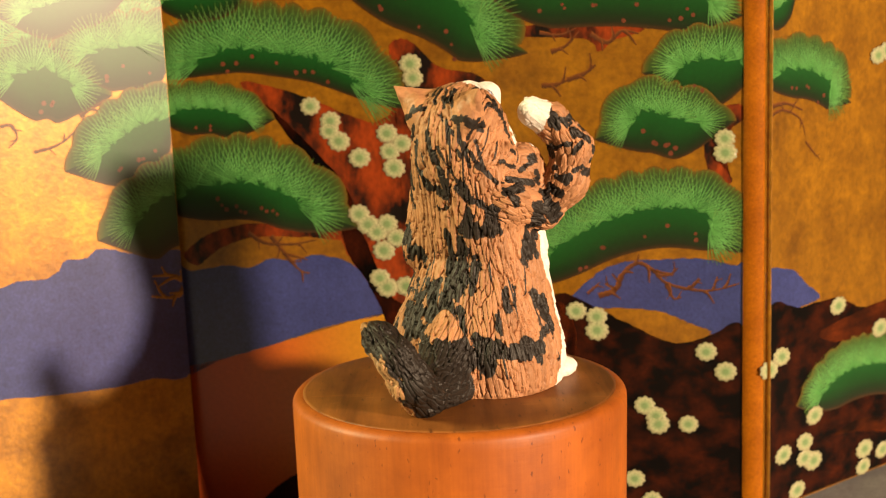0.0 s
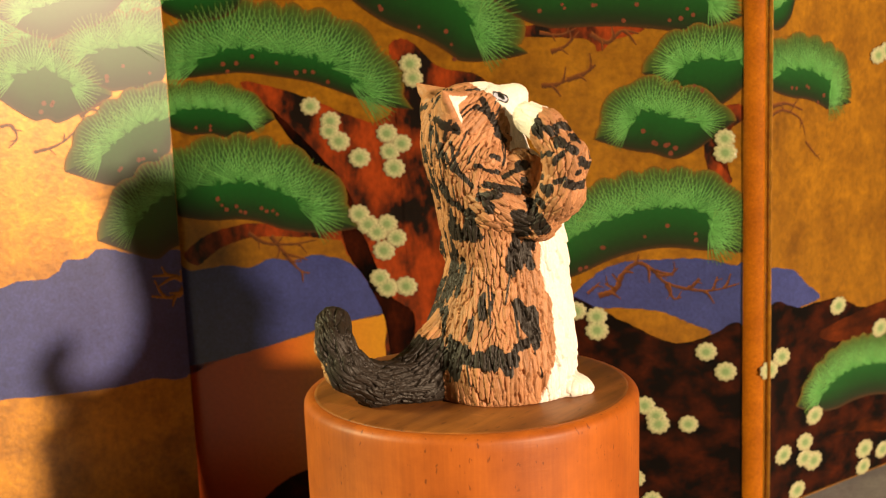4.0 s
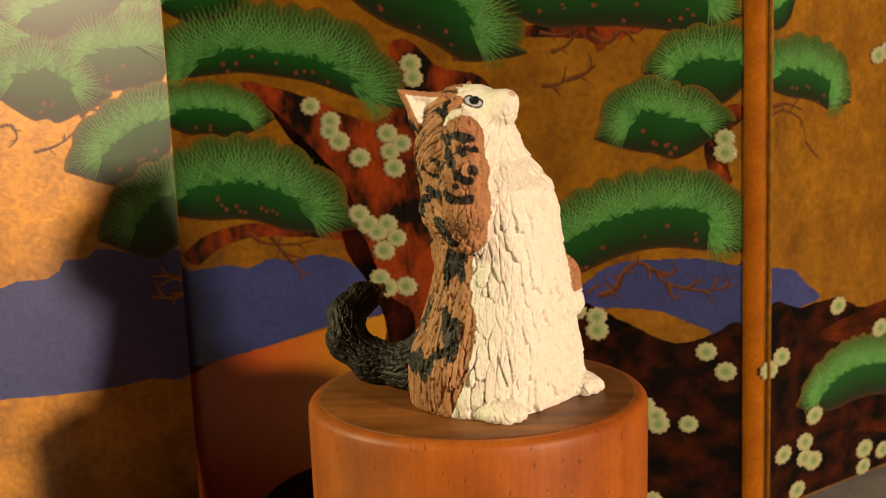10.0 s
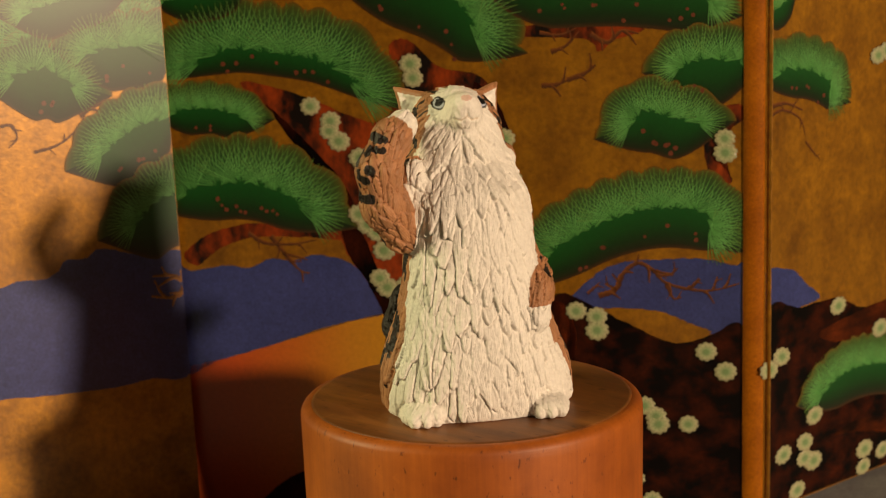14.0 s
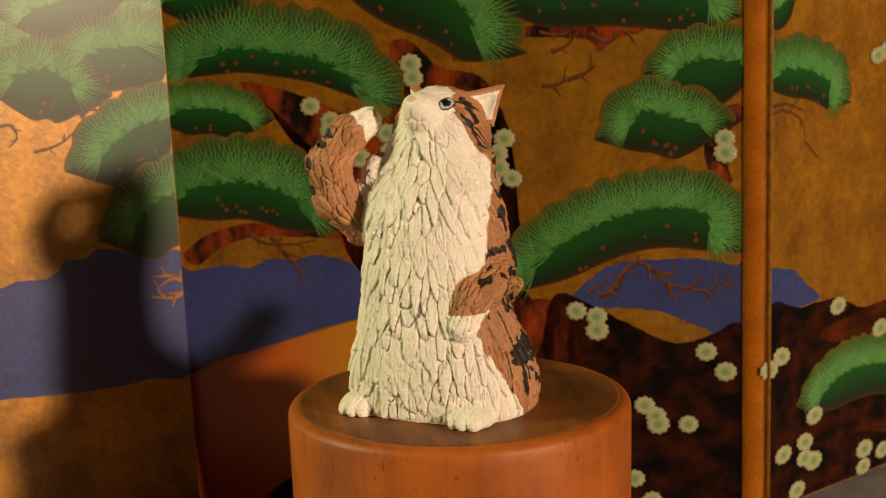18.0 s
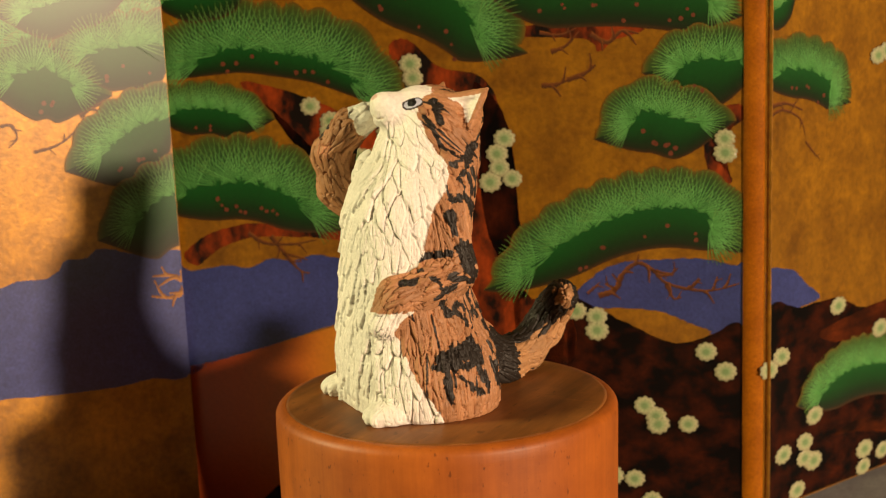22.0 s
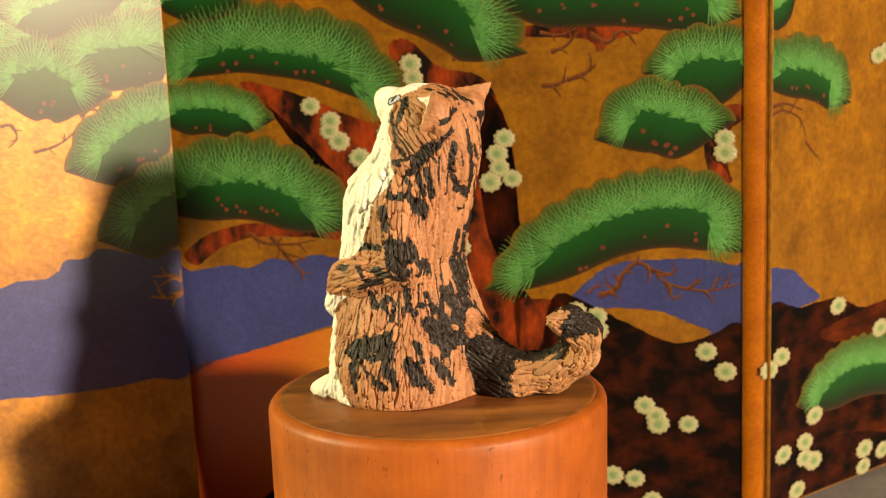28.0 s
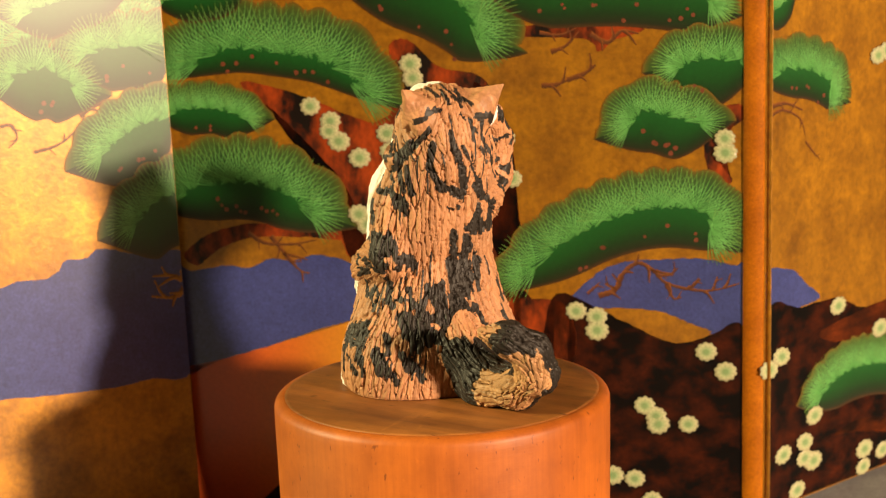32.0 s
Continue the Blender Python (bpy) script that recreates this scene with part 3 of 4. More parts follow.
DARK_HEAD_E = [
    (0.152, -0.178, 1.726, 0.173, -0.222, 1.657, 0.022),
    (0.183, -0.220, 1.657, 0.222, -0.240, 1.534, 0.022),
    (0.212, -0.241, 1.545, 0.262, -0.235, 1.491, 0.018),
    (0.077, -0.124, 1.779, 0.159, -0.096, 1.781, 0.012),
    (0.162, -0.322, 1.422, 0.202, -0.321, 1.400, 0.015),
    (-0.032, -0.263, 1.594, -0.015, -0.240, 1.560, 0.020),
    (-0.062, -0.260, 1.626, -0.082, -0.194, 1.515, 0.013),
    (-0.049, -0.224, 1.497, -0.021, -0.249, 1.333, 0.013),
    (-0.011, -0.251, 1.313, 0.052, -0.289, 1.254, 0.013),
    (-0.106, -0.157, 1.512, -0.077, -0.198, 1.349, 0.012),
    (0.106, -0.355, 1.201, 0.179, -0.375, 1.223, 0.026),
    (0.095, -0.354, 1.180, 0.137, -0.386, 1.143, 0.020),
    (0.220, -0.334, 1.299, 0.304, -0.359, 1.341, 0.015),
]
DARK_RIGHT_C = [
    (0.034, -0.261, 1.083, 0.051, -0.253, 0.997, 0.040),
    (0.063, -0.262, 0.998, 0.093, -0.276, 0.958, 0.020),
    (0.280, -0.413, 1.103, 0.317, -0.401, 0.997, 0.037),
    (0.296, -0.383, 0.994, 0.270, -0.329, 0.859, 0.040),
    (0.270, -0.329, 0.859, 0.247, -0.330, 0.775, 0.040),
    (0.332, -0.331, 0.858, 0.371, -0.336, 0.774, 0.026),
    (0.139, -0.333, 0.619, 0.116, -0.349, 0.527, 0.018),
    (0.285, -0.380, 0.553, 0.324, -0.420, 0.414, 0.033),
    (0.346, -0.384, 0.532, 0.375, -0.422, 0.392, 0.029),
    (0.264, -0.374, 0.573, 0.305, -0.384, 0.532, 0.018),
    (-0.088, -0.223, 0.348, 0.007, -0.395, 0.261, 0.044),
    (0.007, -0.395, 0.261, 0.219, -0.465, 0.278, 0.040),
    (0.156, -0.461, 0.256, 0.176, -0.472, 0.195, 0.026),
]
DARK_RIGHT_D = [
    (0.220, -0.454, 0.318, 0.323, -0.435, 0.375, 0.026),
    (-0.158, -0.157, 0.332, -0.088, -0.288, 0.168, 0.040),
    (0.028, -0.166, 0.767, -0.021, -0.150, 0.613, 0.018),
    (-0.071, -0.095, 0.514, -0.114, -0.147, 0.395, 0.024),
]
DARK_ARM_B = [
    (0.341, -0.430, 1.084, 0.421, -0.456, 1.005, 0.037),
    (0.343, -0.375, 1.240, 0.395, -0.492, 1.155, 0.029),
    (0.385, -0.463, 1.615, 0.394, -0.487, 1.538, 0.022),
    (0.435, -0.507, 1.579, 0.515, -0.501, 1.586, 0.018),
    (0.515, -0.495, 1.596, 0.573, -0.448, 1.569, 0.018),
    (0.464, -0.552, 1.484, 0.593, -0.545, 1.500, 0.018),
    (0.386, -0.308, 1.425, 0.591, -0.601, 1.408, 0.020),
    (0.509, -0.584, 1.268, 0.608, -0.555, 1.261, 0.024),
    (0.510, -0.585, 1.298, 0.628, -0.534, 1.278, 0.013),
    (0.591, -0.601, 1.388, 0.639, -0.559, 1.361, 0.022),
]
DARK_ARM_C = [
    (0.370, -0.449, 1.614, 0.445, -0.516, 1.554, 0.018),
    (0.508, -0.505, 1.585, 0.561, -0.481, 1.564, 0.022),
    (0.560, -0.537, 1.522, 0.610, -0.472, 1.516, 0.022),
    (0.314, -0.355, 1.360, 0.652, -0.546, 1.420, 0.031),
    (0.523, -0.585, 1.262, 0.621, -0.541, 1.261, 0.026),
    (0.322, -0.373, 1.281, 0.576, -0.593, 1.335, 0.018),
]
COAT_STROKES = DARK_BACK_A + DARK_BACK_B + DARK_BACK_C + DARK_LEFT_A + DARK_LEFT_B + DARK_RIGHT_A + DARK_RIGHT_B + DARK_RIGHT_C + DARK_RIGHT_D
FINE_STROKES = DARK_HEAD_A + DARK_HEAD_B + DARK_HEAD_C + DARK_HEAD_D + DARK_ARM_A + DARK_HEAD_E + DARK_ARM_B + DARK_ARM_C


def coat(p, root, normal, which, shade, across):
    """Colour by colour, lock by lock: tan, black patches, white front, ears, eyes and nose."""
    q = 0.88 * p + 0.12 * root
    jag = wobble(p, 26, 3) * 0.008 + (shade - 0.5) * 0.018
    line = np.where(q[:, 1] > 0.02, np.interp(q[:, 2], WHITE_Z, WHITE_LEFT), np.interp(q[:, 2], WHITE_Z, WHITE_RIGHT))
    col = np.tile(np.array(TAN), (len(p), 1)) * (0.78 + 0.40 * shade[:, None])
    col[(which == 4) & (q[:, 2] + jag * 2 < 0.36 + 0.5 * (q[:, 0] < -0.3))] = np.array(BLACK)
    tip = (which == 4) & (0.7 * normal[:, 1] - 0.7 * normal[:, 0] + (shade - 0.5) * 0.4 > 0.5) & (q[:, 0] + jag < -0.40) & (q[:, 2] + jag * 2 < 0.40)
    tip |= (which == 4) & (np.linalg.norm(p - np.array((-0.69, 0.10, 0.51)), axis=1) + jag * 3 < 0.085)
    col[tip] = np.array(LIGHT_TAN) * (0.8 + 0.4 * shade[tip, None])
    dark = stroke_mask(q, COAT_STROKES, jag) < 0
    dark |= stroke_mask(0.92 * p + 0.08 * root, FINE_STROKES, wobble(p, 40, 4) * 0.002) < 0
    col[dark & (which != 4)] = np.array(BLACK)
    streak = (shade > 0.88) & (np.abs(across) < 0.0065) & (which < 2) & (p[:, 2] > 0.12)
    col[streak] = np.array(BLACK)
    white = (q[:, 0] + jag * 0.8 > line) & (which != 2) & (which != 3) & (which != 4) & (which != 6)
    white |= which == 5
    ruff = ellipsoid(p, (0.35, -0.275, 1.26), (0.15, 0.10, 0.18)) < chain(p, ARM_UP) - 0.01
    white |= (which == 2) & ruff & (normal[:, 0] > 0.30) & (normal[:, 1] > -0.6) & (p[:, 2] > 1.02)
    white |= (which == 2) & (np.linalg.norm(p - np.array((0.355, -0.315, 1.625)), axis=1) + jag < 0.135)
    white |= (which == 3) & (p[:, 2] < 0.615 + jag * 0.6) & (p[:, 0] > 0.45)
    side = np.sign(p[:, 1])
    inner = (which == 6) & (normal[:, 0] + normal[:, 1] * side * 0.15 > 0.30) & (p[:, 2] > 1.61)
    rim = np.full(len(p), 9.0)
    for s in (-1, 1):
        tip, fore, aft = (-0.105, 0.005 + s * 0.30, 1.795), (0.10, 0.02 + s * 0.13, 1.76), (0.0, 0.01 + s * 0.275, 1.57)
        rim = np.minimum(rim, np.minimum(capsule(p, tip, fore, 0, 0), capsule(p, tip, aft, 0, 0)))
    white |= inner & (rim > 0.024)
    col[white] = np.array(WHITE)
    for s in (-1, 1):
        c = p - np.array((0.284, 0.02 + s * 0.126, 1.729))
        e1 = np.array((0.78, -0.50 * s, -0.36))
        e1 /= np.linalg.norm(e1)
        out = np.array((0.42, 0.78 * s, 0.46))
        e2 = np.cross(e1, out) * -s
        e2 /= np.linalg.norm(e2)
        e2 = e2 * np.sign(e2[2])
        u, v = c @ e1, c @ e2
        r = np.sqrt((u / 0.066) ** 2 + (v / 0.036) ** 2 + (np.maximum(np.linalg.norm(c, axis=1) - 0.055, 0) / 0.01) ** 2)
        col[r < 1.0] = np.array(BLACK)
        col[r < 0.76] = np.array(EYE_BLUE)
        col[(r < 1.0) & ((u - 0.003) ** 2 + (v - 0.007) ** 2 < 0.027 ** 2)] = np.array((0.006, 0.006, 0.006))
    nose = np.linalg.norm((p - np.array((0.456, 0.02, 1.762))) / np.array((1, 1.2, 0.8)), axis=1) < 0.026
    col[nose] = np.array(PINK)
    col[stroke_mask(p, MOUTH, 0) < 0.002] = np.array((0.72, 0.62, 0.50))
    return col, white


def cat_figurine(step=0.0053):
    lo, hi = (-0.93, -0.67, -0.02), (0.83, 0.68, 1.89)
    axes = [np.arange(a, b, step, dtype="f4") for a, b in zip(lo, hi)]
    grid = tuple(len(a) for a in axes)
    rough = cat_solid(np.stack(np.meshgrid(*[a[::5] for a in axes], indexing="ij"), -1))     # coarse first, then fine near the surface
    pick = np.ix_(*[np.minimum((np.arange(n) + 2) // 5, m - 1) for n, m in zip(grid, rough.shape)])
    f = rough[pick].copy()
    close = np.argwhere(np.abs(f) < step * 5.6)
    fine = np.stack([axes[k][close[:, k]] for k in range(3)], -1)
    f[tuple(close.T)] = np.concatenate([cat_solid(part_of) for part_of in np.array_split(fine, 12)])
    p, quads = surface(f, lo, step)
    p = p.astype("f4")
    normal = slope(p)
    regions = cat_regions(p)
    which, flow = fur_flow(p, regions)
    height, root, shade, across = tufts(p, normal, which, flow, 0.064, 0.027, 8.5, 5, 0.15, 0.32)
    mane, _, _, _ = tufts(p, normal, which, flow, 0.100, 0.048, 4.6, 6, 0.15, 0.55, 0.9, 0.6)
    col, white = coat(p, root, normal, which, shade, across)
    amount = np.full(len(p), 0.036)
    amount[which == 6] = 0.004
    amount[which == 5] = 0.014
    amount[which == 2] = 0.034
    amount *= np.where(which == 2, np.clip((np.linalg.norm(p - np.array((0.355, -0.315, 1.625)), axis=1) - 0.09) / 0.08, 0.3, 1), 1)
    face = np.clip((np.linalg.norm(p - np.array((0.36, 0.02, 1.74)), axis=1) - 0.09) / 0.17, 0.10, 1)
    amount[white & (which == 1)] = 0.026
    amount[which == 0] = np.where(white[which == 0], 0.026, 0.034)
    amount *= np.where((which == 0) | (which == 6), face, 1)
    amount *= np.clip(p[:, 2] / 0.02, 0, 1)
    swell = np.clip(0.75 + 0.6 * wobble(p, 7, 21), 0.25, 1.3)
    heavy = np.where(white & (which < 3), 1.5 * swell, 0.25)
    fine_part = np.where(white & (which < 3), 0.40, 0.95)
    mouth = np.clip(1 - stroke_mask(p, MOUTH, 0) / 0.010, 0, 1) * 0.007
    p = p + normal * ((fine_part * (height - 0.62) + heavy * (mane - 0.62)) * amount - mouth)[:, None] + normal * (wobble(p, 60, 8) * 0.002)[:, None]
    p[:, 2] = np.maximum(p[:, 2], 0)
    me = bpy.data.meshes.new("cat_figurine")
    me.from_pydata((p * U).tolist(), [], quads.tolist())
    me.polygons.foreach_set("use_smooth", [True] * len(me.polygons))
    at = me.color_attributes.new("paint", "FLOAT_COLOR", "POINT")
    at.data.foreach_set("color", np.concatenate([col, np.ones((len(col), 1))], 1).astype("f4").ravel())
    st = me.attributes.new("strand", "FLOAT", "POINT")
    st.data.foreach_set("value", np.where((which == 6) | (which == 5), 0, across * np.clip(amount / 0.03, 0, 1)).astype("f4"))
    me.materials.append(CLAY)
    me.update()
    return tagged(new("cat_figurine", me), "tortoiseshell and white cat figurine of painted clay on a plinth", "figurine")


CAT = cat_figurine()


# ---- the folding screen ----
HINGE, FOLD = (0.11151, 0.09404), (-0.1042, 0.1245)   # feet of the two folds seen; the leaves are upright


def leaf_pose(x, y, turn):
    return pose(x, y, 0.002, 0, 0, turn)


SCREEN = tagged(new("folding_screen"), "folding screen painted with pines, blossom and water on gold", "folding screen")
BACK_TURN = math.degrees(math.atan2(HINGE[1] - FOLD[1], HINGE[0] - FOLD[0]))
BACK_W = math.hypot(HINGE[0] - FOLD[0], HINGE[1] - FOLD[1])
LEFT_TURN, RIGHT_TURN = 30.0, 40.0
LEFT_W = 0.215
back = part("panel", box(0, BACK_W, 0, 0.006, 0, 0.36), GOLD, SCREEN, "", leaf_pose(*FOLD, BACK_TURN))
LEAN, SET = 2.2, 0.0077         # the left leaf leans back a little, and its foot stands forward
LEFT_FOOT = (FOLD[0] - LEFT_W * math.cos(radians(LEFT_TURN)) + SET * math.sin(radians(LEFT_TURN)), FOLD[1] - LEFT_W * math.sin(radians(LEFT_TURN)) - SET * math.cos(radians(LEFT_TURN)))
left = part("panel", box(0, LEFT_W, 0, 0.006, 0, 0.36), GOLD, SCREEN, "", pose(*LEFT_FOOT, 0.002, -LEAN, 0, LEFT_TURN))
right = part("panel", box(0, 0.215, 0, 0.006, 0, 0.36), GOLD, SCREEN, "", leaf_pose(*HINGE, RIGHT_TURN))


def strip(at, width, material_used, panel, label):
    """The rounded edging of a leaf."""
    bm = bmesh.new()
    n = 10
    rows = []
    for z in (0.0, 0.36):
        rows.append([bm.verts.new((at + width * k / n, -0.0006 - 0.0012 * math.sin(math.pi * k / n) ** 0.7, z)) for k in range(n + 1)])
    for k in range(n):
        f = bm.faces.new((rows[0][k], rows[0][k + 1], rows[1][k + 1], rows[1][k]))
        f.smooth = True
    back_row = [bm.verts.new((at + (width if k else 0), 0.0005, z)) for z in (0.0, 0.36) for k in (0, 1)]
    bm.faces.new((back_row[0], rows[0][0], rows[1][0], back_row[2]))
    bm.faces.new((rows[0][n], back_row[1], back_row[3], rows[1][n]))
    part("edging", bm, material_used, panel, label)


strip(BACK_W - 0.0080, 0.0074, BAND, back, "orange brocade edging along the fold")
strip(0.0003, 0.0012, GOLD, right, "thin gilt edging")


def spline(points, closed, steps=8):
    """A smooth line through the points."""
    n = len(points)
    out = []
    for i in range(n if closed else n - 1):
        get = (lambda j: Vector(points[j % n])) if closed else (lambda j: Vector(points[min(max(j, 0), n - 1)]))
        a, b, c, d = get(i - 1), get(i), get(i + 1), get(i + 2)
        for k in range(steps):
            t = k / steps
            out.append(0.5 * (2 * b + (c - a) * t + (2 * a - 5 * b + 4 * c - d) * t * t + (3 * b - a - 3 * c + d) * t ** 3))
    if not closed:
        out.append(Vector(points[-1]))
    return out


def limits(panel):
    return (BACK_W if panel is back else LEFT_W if panel is left else 0.215) * 1000


def painted(name, panel, mat, layer, outline):
    """A flat area of paint on a leaf, in millimetres along and up the leaf."""
    wide = limits(panel) - (7.6 if panel is back else 0)
    rng = random.Random(len(outline) * 31 + layer)
    bm = bmesh.new()
    pts = spline(outline, True)
    vs = [bm.verts.new((min(max(p.x + rng.uniform(-0.25, 0.25), 0.2), wide) / 1000, -0.00003 * layer, min(max(p.y + rng.uniform(-0.25, 0.25), 0.5), 359) / 1000)) for p in pts]
    bmesh.ops.remove_doubles(bm, verts=vs, dist=1e-6)
    f = bm.faces.new(bm.verts)
    if f.normal.y > 0:
        f.normal_flip()
    bmesh.ops.triangulate(bm, faces=[f], ngon_method="EAR_CLIP")
    part(name, bm, mat, panel)


def tint_mesh(name, verts, faces, colours, panel, mat=None, label=""):
    me = bpy.data.meshes.new(name)
    me.from_pydata(verts, [], faces)
    at = me.color_attributes.new("paint", "FLOAT_COLOR", "POINT")
    at.data.foreach_set("color", [c for col in colours for c in (*col, 1.0)])
    me.materials.append(mat or PAINT)
    ob = new(name, me)
    ob.parent = panel
    if label:
        ob["label"] = label
    return ob


BOUGH_COUNT = [0]


def bough(panel, arc, needle, depth, dots):
    """A painted pine bough: a green ribbon along an arc, dark beneath, with fans of fine needles."""
    BOUGH_COUNT[0] += 1
    rng = random.Random(BOUGH_COUNT[0])
    lift = 0.00015 + 0.000006 * BOUGH_COUNT[0]
    wide = limits(panel) - (7.8 if panel is back else 0.2)
    line = spline(arc, False, 14)
    n = len(line)
    length = sum((b - a).length for a, b in zip(line, line[1:]))
    fans = max(2, round(length / (needle * 0.50)))
    verts, faces, cols, outs = [], [], [], []

    def put(x, y, lev, col):
        verts.append((min(max(x, 0.2), wide) / 1000, -lift - lev, min(max(y, 0.5), 359) / 1000))
        cols.append(col)

    for i, p in enumerate(line):
        d = line[min(i + 2, n - 1)] - line[max(i - 2, 0)]
        s = i / (n - 1)
        turn = 1.35 * (max(0, 0.30 - s) / 0.30) ** 1.6 - 1.35 * (max(0, s - 0.70) / 0.30) ** 1.6
        a = math.atan2(d.x, -d.y)
        a = (a if a > -math.pi / 2 else a + 2 * math.pi) + turn
        outs.append((p, min(a, radians(200)) if s < 0.5 else max(a, radians(-20)), s))
    tips = [p + Vector((math.cos(a), math.sin(a))) * needle * (0.88 + 0.17 * abs(math.cos(math.pi * fans * s))) for p, a, s in outs]
    bands = (-1.0, -0.9, -0.7, -0.4, -0.1, 0.15, 0.35, 0.6, 0.8, 0.92, 1.0)
    shades = ((0.050, 0.020, 0.004), (0.010, 0.014, 0.003), (0.004, 0.024, 0.003), (0.003, 0.049, 0.005), (0.004, 0.068, 0.008), (0.007, 0.070, 0.009), (0.011, 0.068, 0.011), (0.016, 0.062, 0.011), (0.030, 0.062, 0.009), (0.065, 0.070, 0.008), (0.140, 0.070, 0.005))
    for (p, a, s), tip in zip(outs, tips):
        e = min(s, 1 - s) / 0.30
        e = 1.0 if e > 1 else e * e * (3 - 2 * e)
        low = (tips[0] if s < 0.5 else tips[-1]).lerp(p - Vector((0.25 * math.cos(a), 0.75 + 0.25 * math.sin(a))) * depth, e ** 0.6)
        for b, c in zip(bands, shades):
            q = p + (tip - p) * b if b > 0 else p + (low - p) * -b
            put(q.x, q.y, 0, c)
    m = len(bands)
    faces += [(i * m + j, i * m + j + 1, (i + 1) * m + j + 1, (i + 1) * m + j) for i in range(n - 1) for j in range(m - 1)]
    for k in range(fans + 1):
        p, a, s = outs[min(n - 1, max(0, round((k + (rng.uniform(-0.1, 0.1) if 0 < k < fans else 0.0)) / fans * (n - 1))))]
        a = a - (0.45 if k == 0 else -0.45 if k == fans else 0)
        cx, cy = p.x - 0.10 * needle * math.cos(a), p.y - 0.10 * needle * math.sin(a)
        for q in range(21):
            b = a + math.radians(-72 + 144 * q / 20 + rng.uniform(-1.2, 1.2))
            ln = needle * (0.86 if k in (0, fans) else 1.13) * (1 - 0.10 * abs(q / 10 - 1)) * rng.uniform(0.95, 1.02)
            g = rng.uniform(0.8, 1.15)
            stops = ((rng.uniform(0.06, 0.20), 0.16, (0.060, 0.22, 0.045)), (0.50, 0.19, (0.105, 0.31, 0.080)), (1.0, 0.11, (0.090, 0.16, 0.028)))
            lev = 0.000008 + 0.0000002 * q + 0.000004 * (k % 2)
            i = len(verts)
            for t0, w, col in stops:
                for sd in (-1, 1):
                    put(cx + t0 * ln * math.cos(b) - sd * w * math.sin(b), cy + t0 * ln * math.sin(b) + sd * w * math.cos(b), lev, tuple(v * g for v in col))
            faces += [(i, i + 1, i + 3, i + 2), (i + 2, i + 3, i + 5, i + 4)]
    for k in range(dots):
        p, a, s = outs[round((0.18 + 0.64 * (k + rng.uniform(0.2, 0.8)) / dots) * (n - 1))]
        r = -depth * rng.uniform(0.45, 0.80)
        for _ in range(rng.choice((1, 1, 2))):
            cx, cy, size = p.x + r * math.cos(a) * 0.4 + rng.uniform(-2.4, 2.4), p.y + r + rng.uniform(-1.6, 1.6), rng.uniform(0.6, 0.95)
            i = len(verts)
            for q in range(8):
                put(cx + size * math.cos(q * math.pi / 4), cy + size * math.sin(q * math.pi / 4), 0.00002, (0.13, 0.034, 0.015))
            faces.append(tuple(range(i, i + 8)))
    tint_mesh("painted_pine_bough", verts, faces, cols, panel)


def wash(panel, top, colours):
    """A wash of paint below a line, its colour changing along the leaf."""
    line = spline(top, False, 8)
    verts, cols = [], []
    for i, p in enumerate(line):
        f = i / (len(line) - 1) * (len(colours) - 1)
        k = min(int(f), len(colours) - 2)
        col = tuple(a + (b - a) * (f - k) for a, b in zip(colours[k], colours[k + 1]))
        for z in (0.0005, p.y / 1000):
            verts.append((p.x / 1000, -0.00003, z))
            cols.append(col)
    tint_mesh("painted_bank", verts, [(2 * i, 2 * i + 2, 2 * i + 3, 2 * i + 1) for i in range(len(line) - 1)], cols, panel)


def twig(panel, points, width, edge_colour=((0.050, 0.016, 0.005), (0.10, 0.030, 0.006), (0.20, 0.066, 0.011))):
    """A painted twig, light above and dark beneath, with short curved shoots."""
    rng = random.Random(int(points[0][0] * 10))
    verts, faces, cols = [], [], []
    wide = limits(panel) - (7.8 if panel is back else 0.2)

    def stroke(line, w0, lev):
        first = len(verts)
        for i, p in enumerate(line):
            d = line[min(i + 1, len(line) - 1)] - line[max(i - 1, 0)]
            d.normalize()
            w = w0 / 2 * (1.1 - 0.85 * i / len(line)) * rng.uniform(0.75, 1.25)
            for s, col in ((-1, edge_colour[0]), (0.1, edge_colour[1]), (1, edge_colour[2])):
                verts.append((min(max(p.x - s * w * d.y, 0.2), wide) / 1000, -0.00013 - lev, (p.y + s * w * d.x) / 1000))
                cols.append(col)
        for i in range(len(line) - 1):
            for s in (0, 1):
                k = first + 3 * i + s
                faces.append((k, k + 1, k + 4, k + 3))

    line = spline(points, False, 8)
    stroke(line, width * 1.9, 0)
    for k in range(5, len(line) - 2, 6):
        d = (line[k + 1] - line[k - 1]).normalized()
        side = 1 if (k // 6) % 2 else -1
        long = width * rng.uniform(2.5, 5.0)
        n = Vector((-d.y, d.x)) * side
        shoot = [line[k], line[k] + (d * 0.6 + n * 0.5) * long * 0.6, line[k] + (d * 0.8 + n * 1.0) * long]
        stroke(spline(shoot, False, 4), width * 1.1, 0.000006)
    tint_mesh("painted_twig", verts, faces, cols, panel)


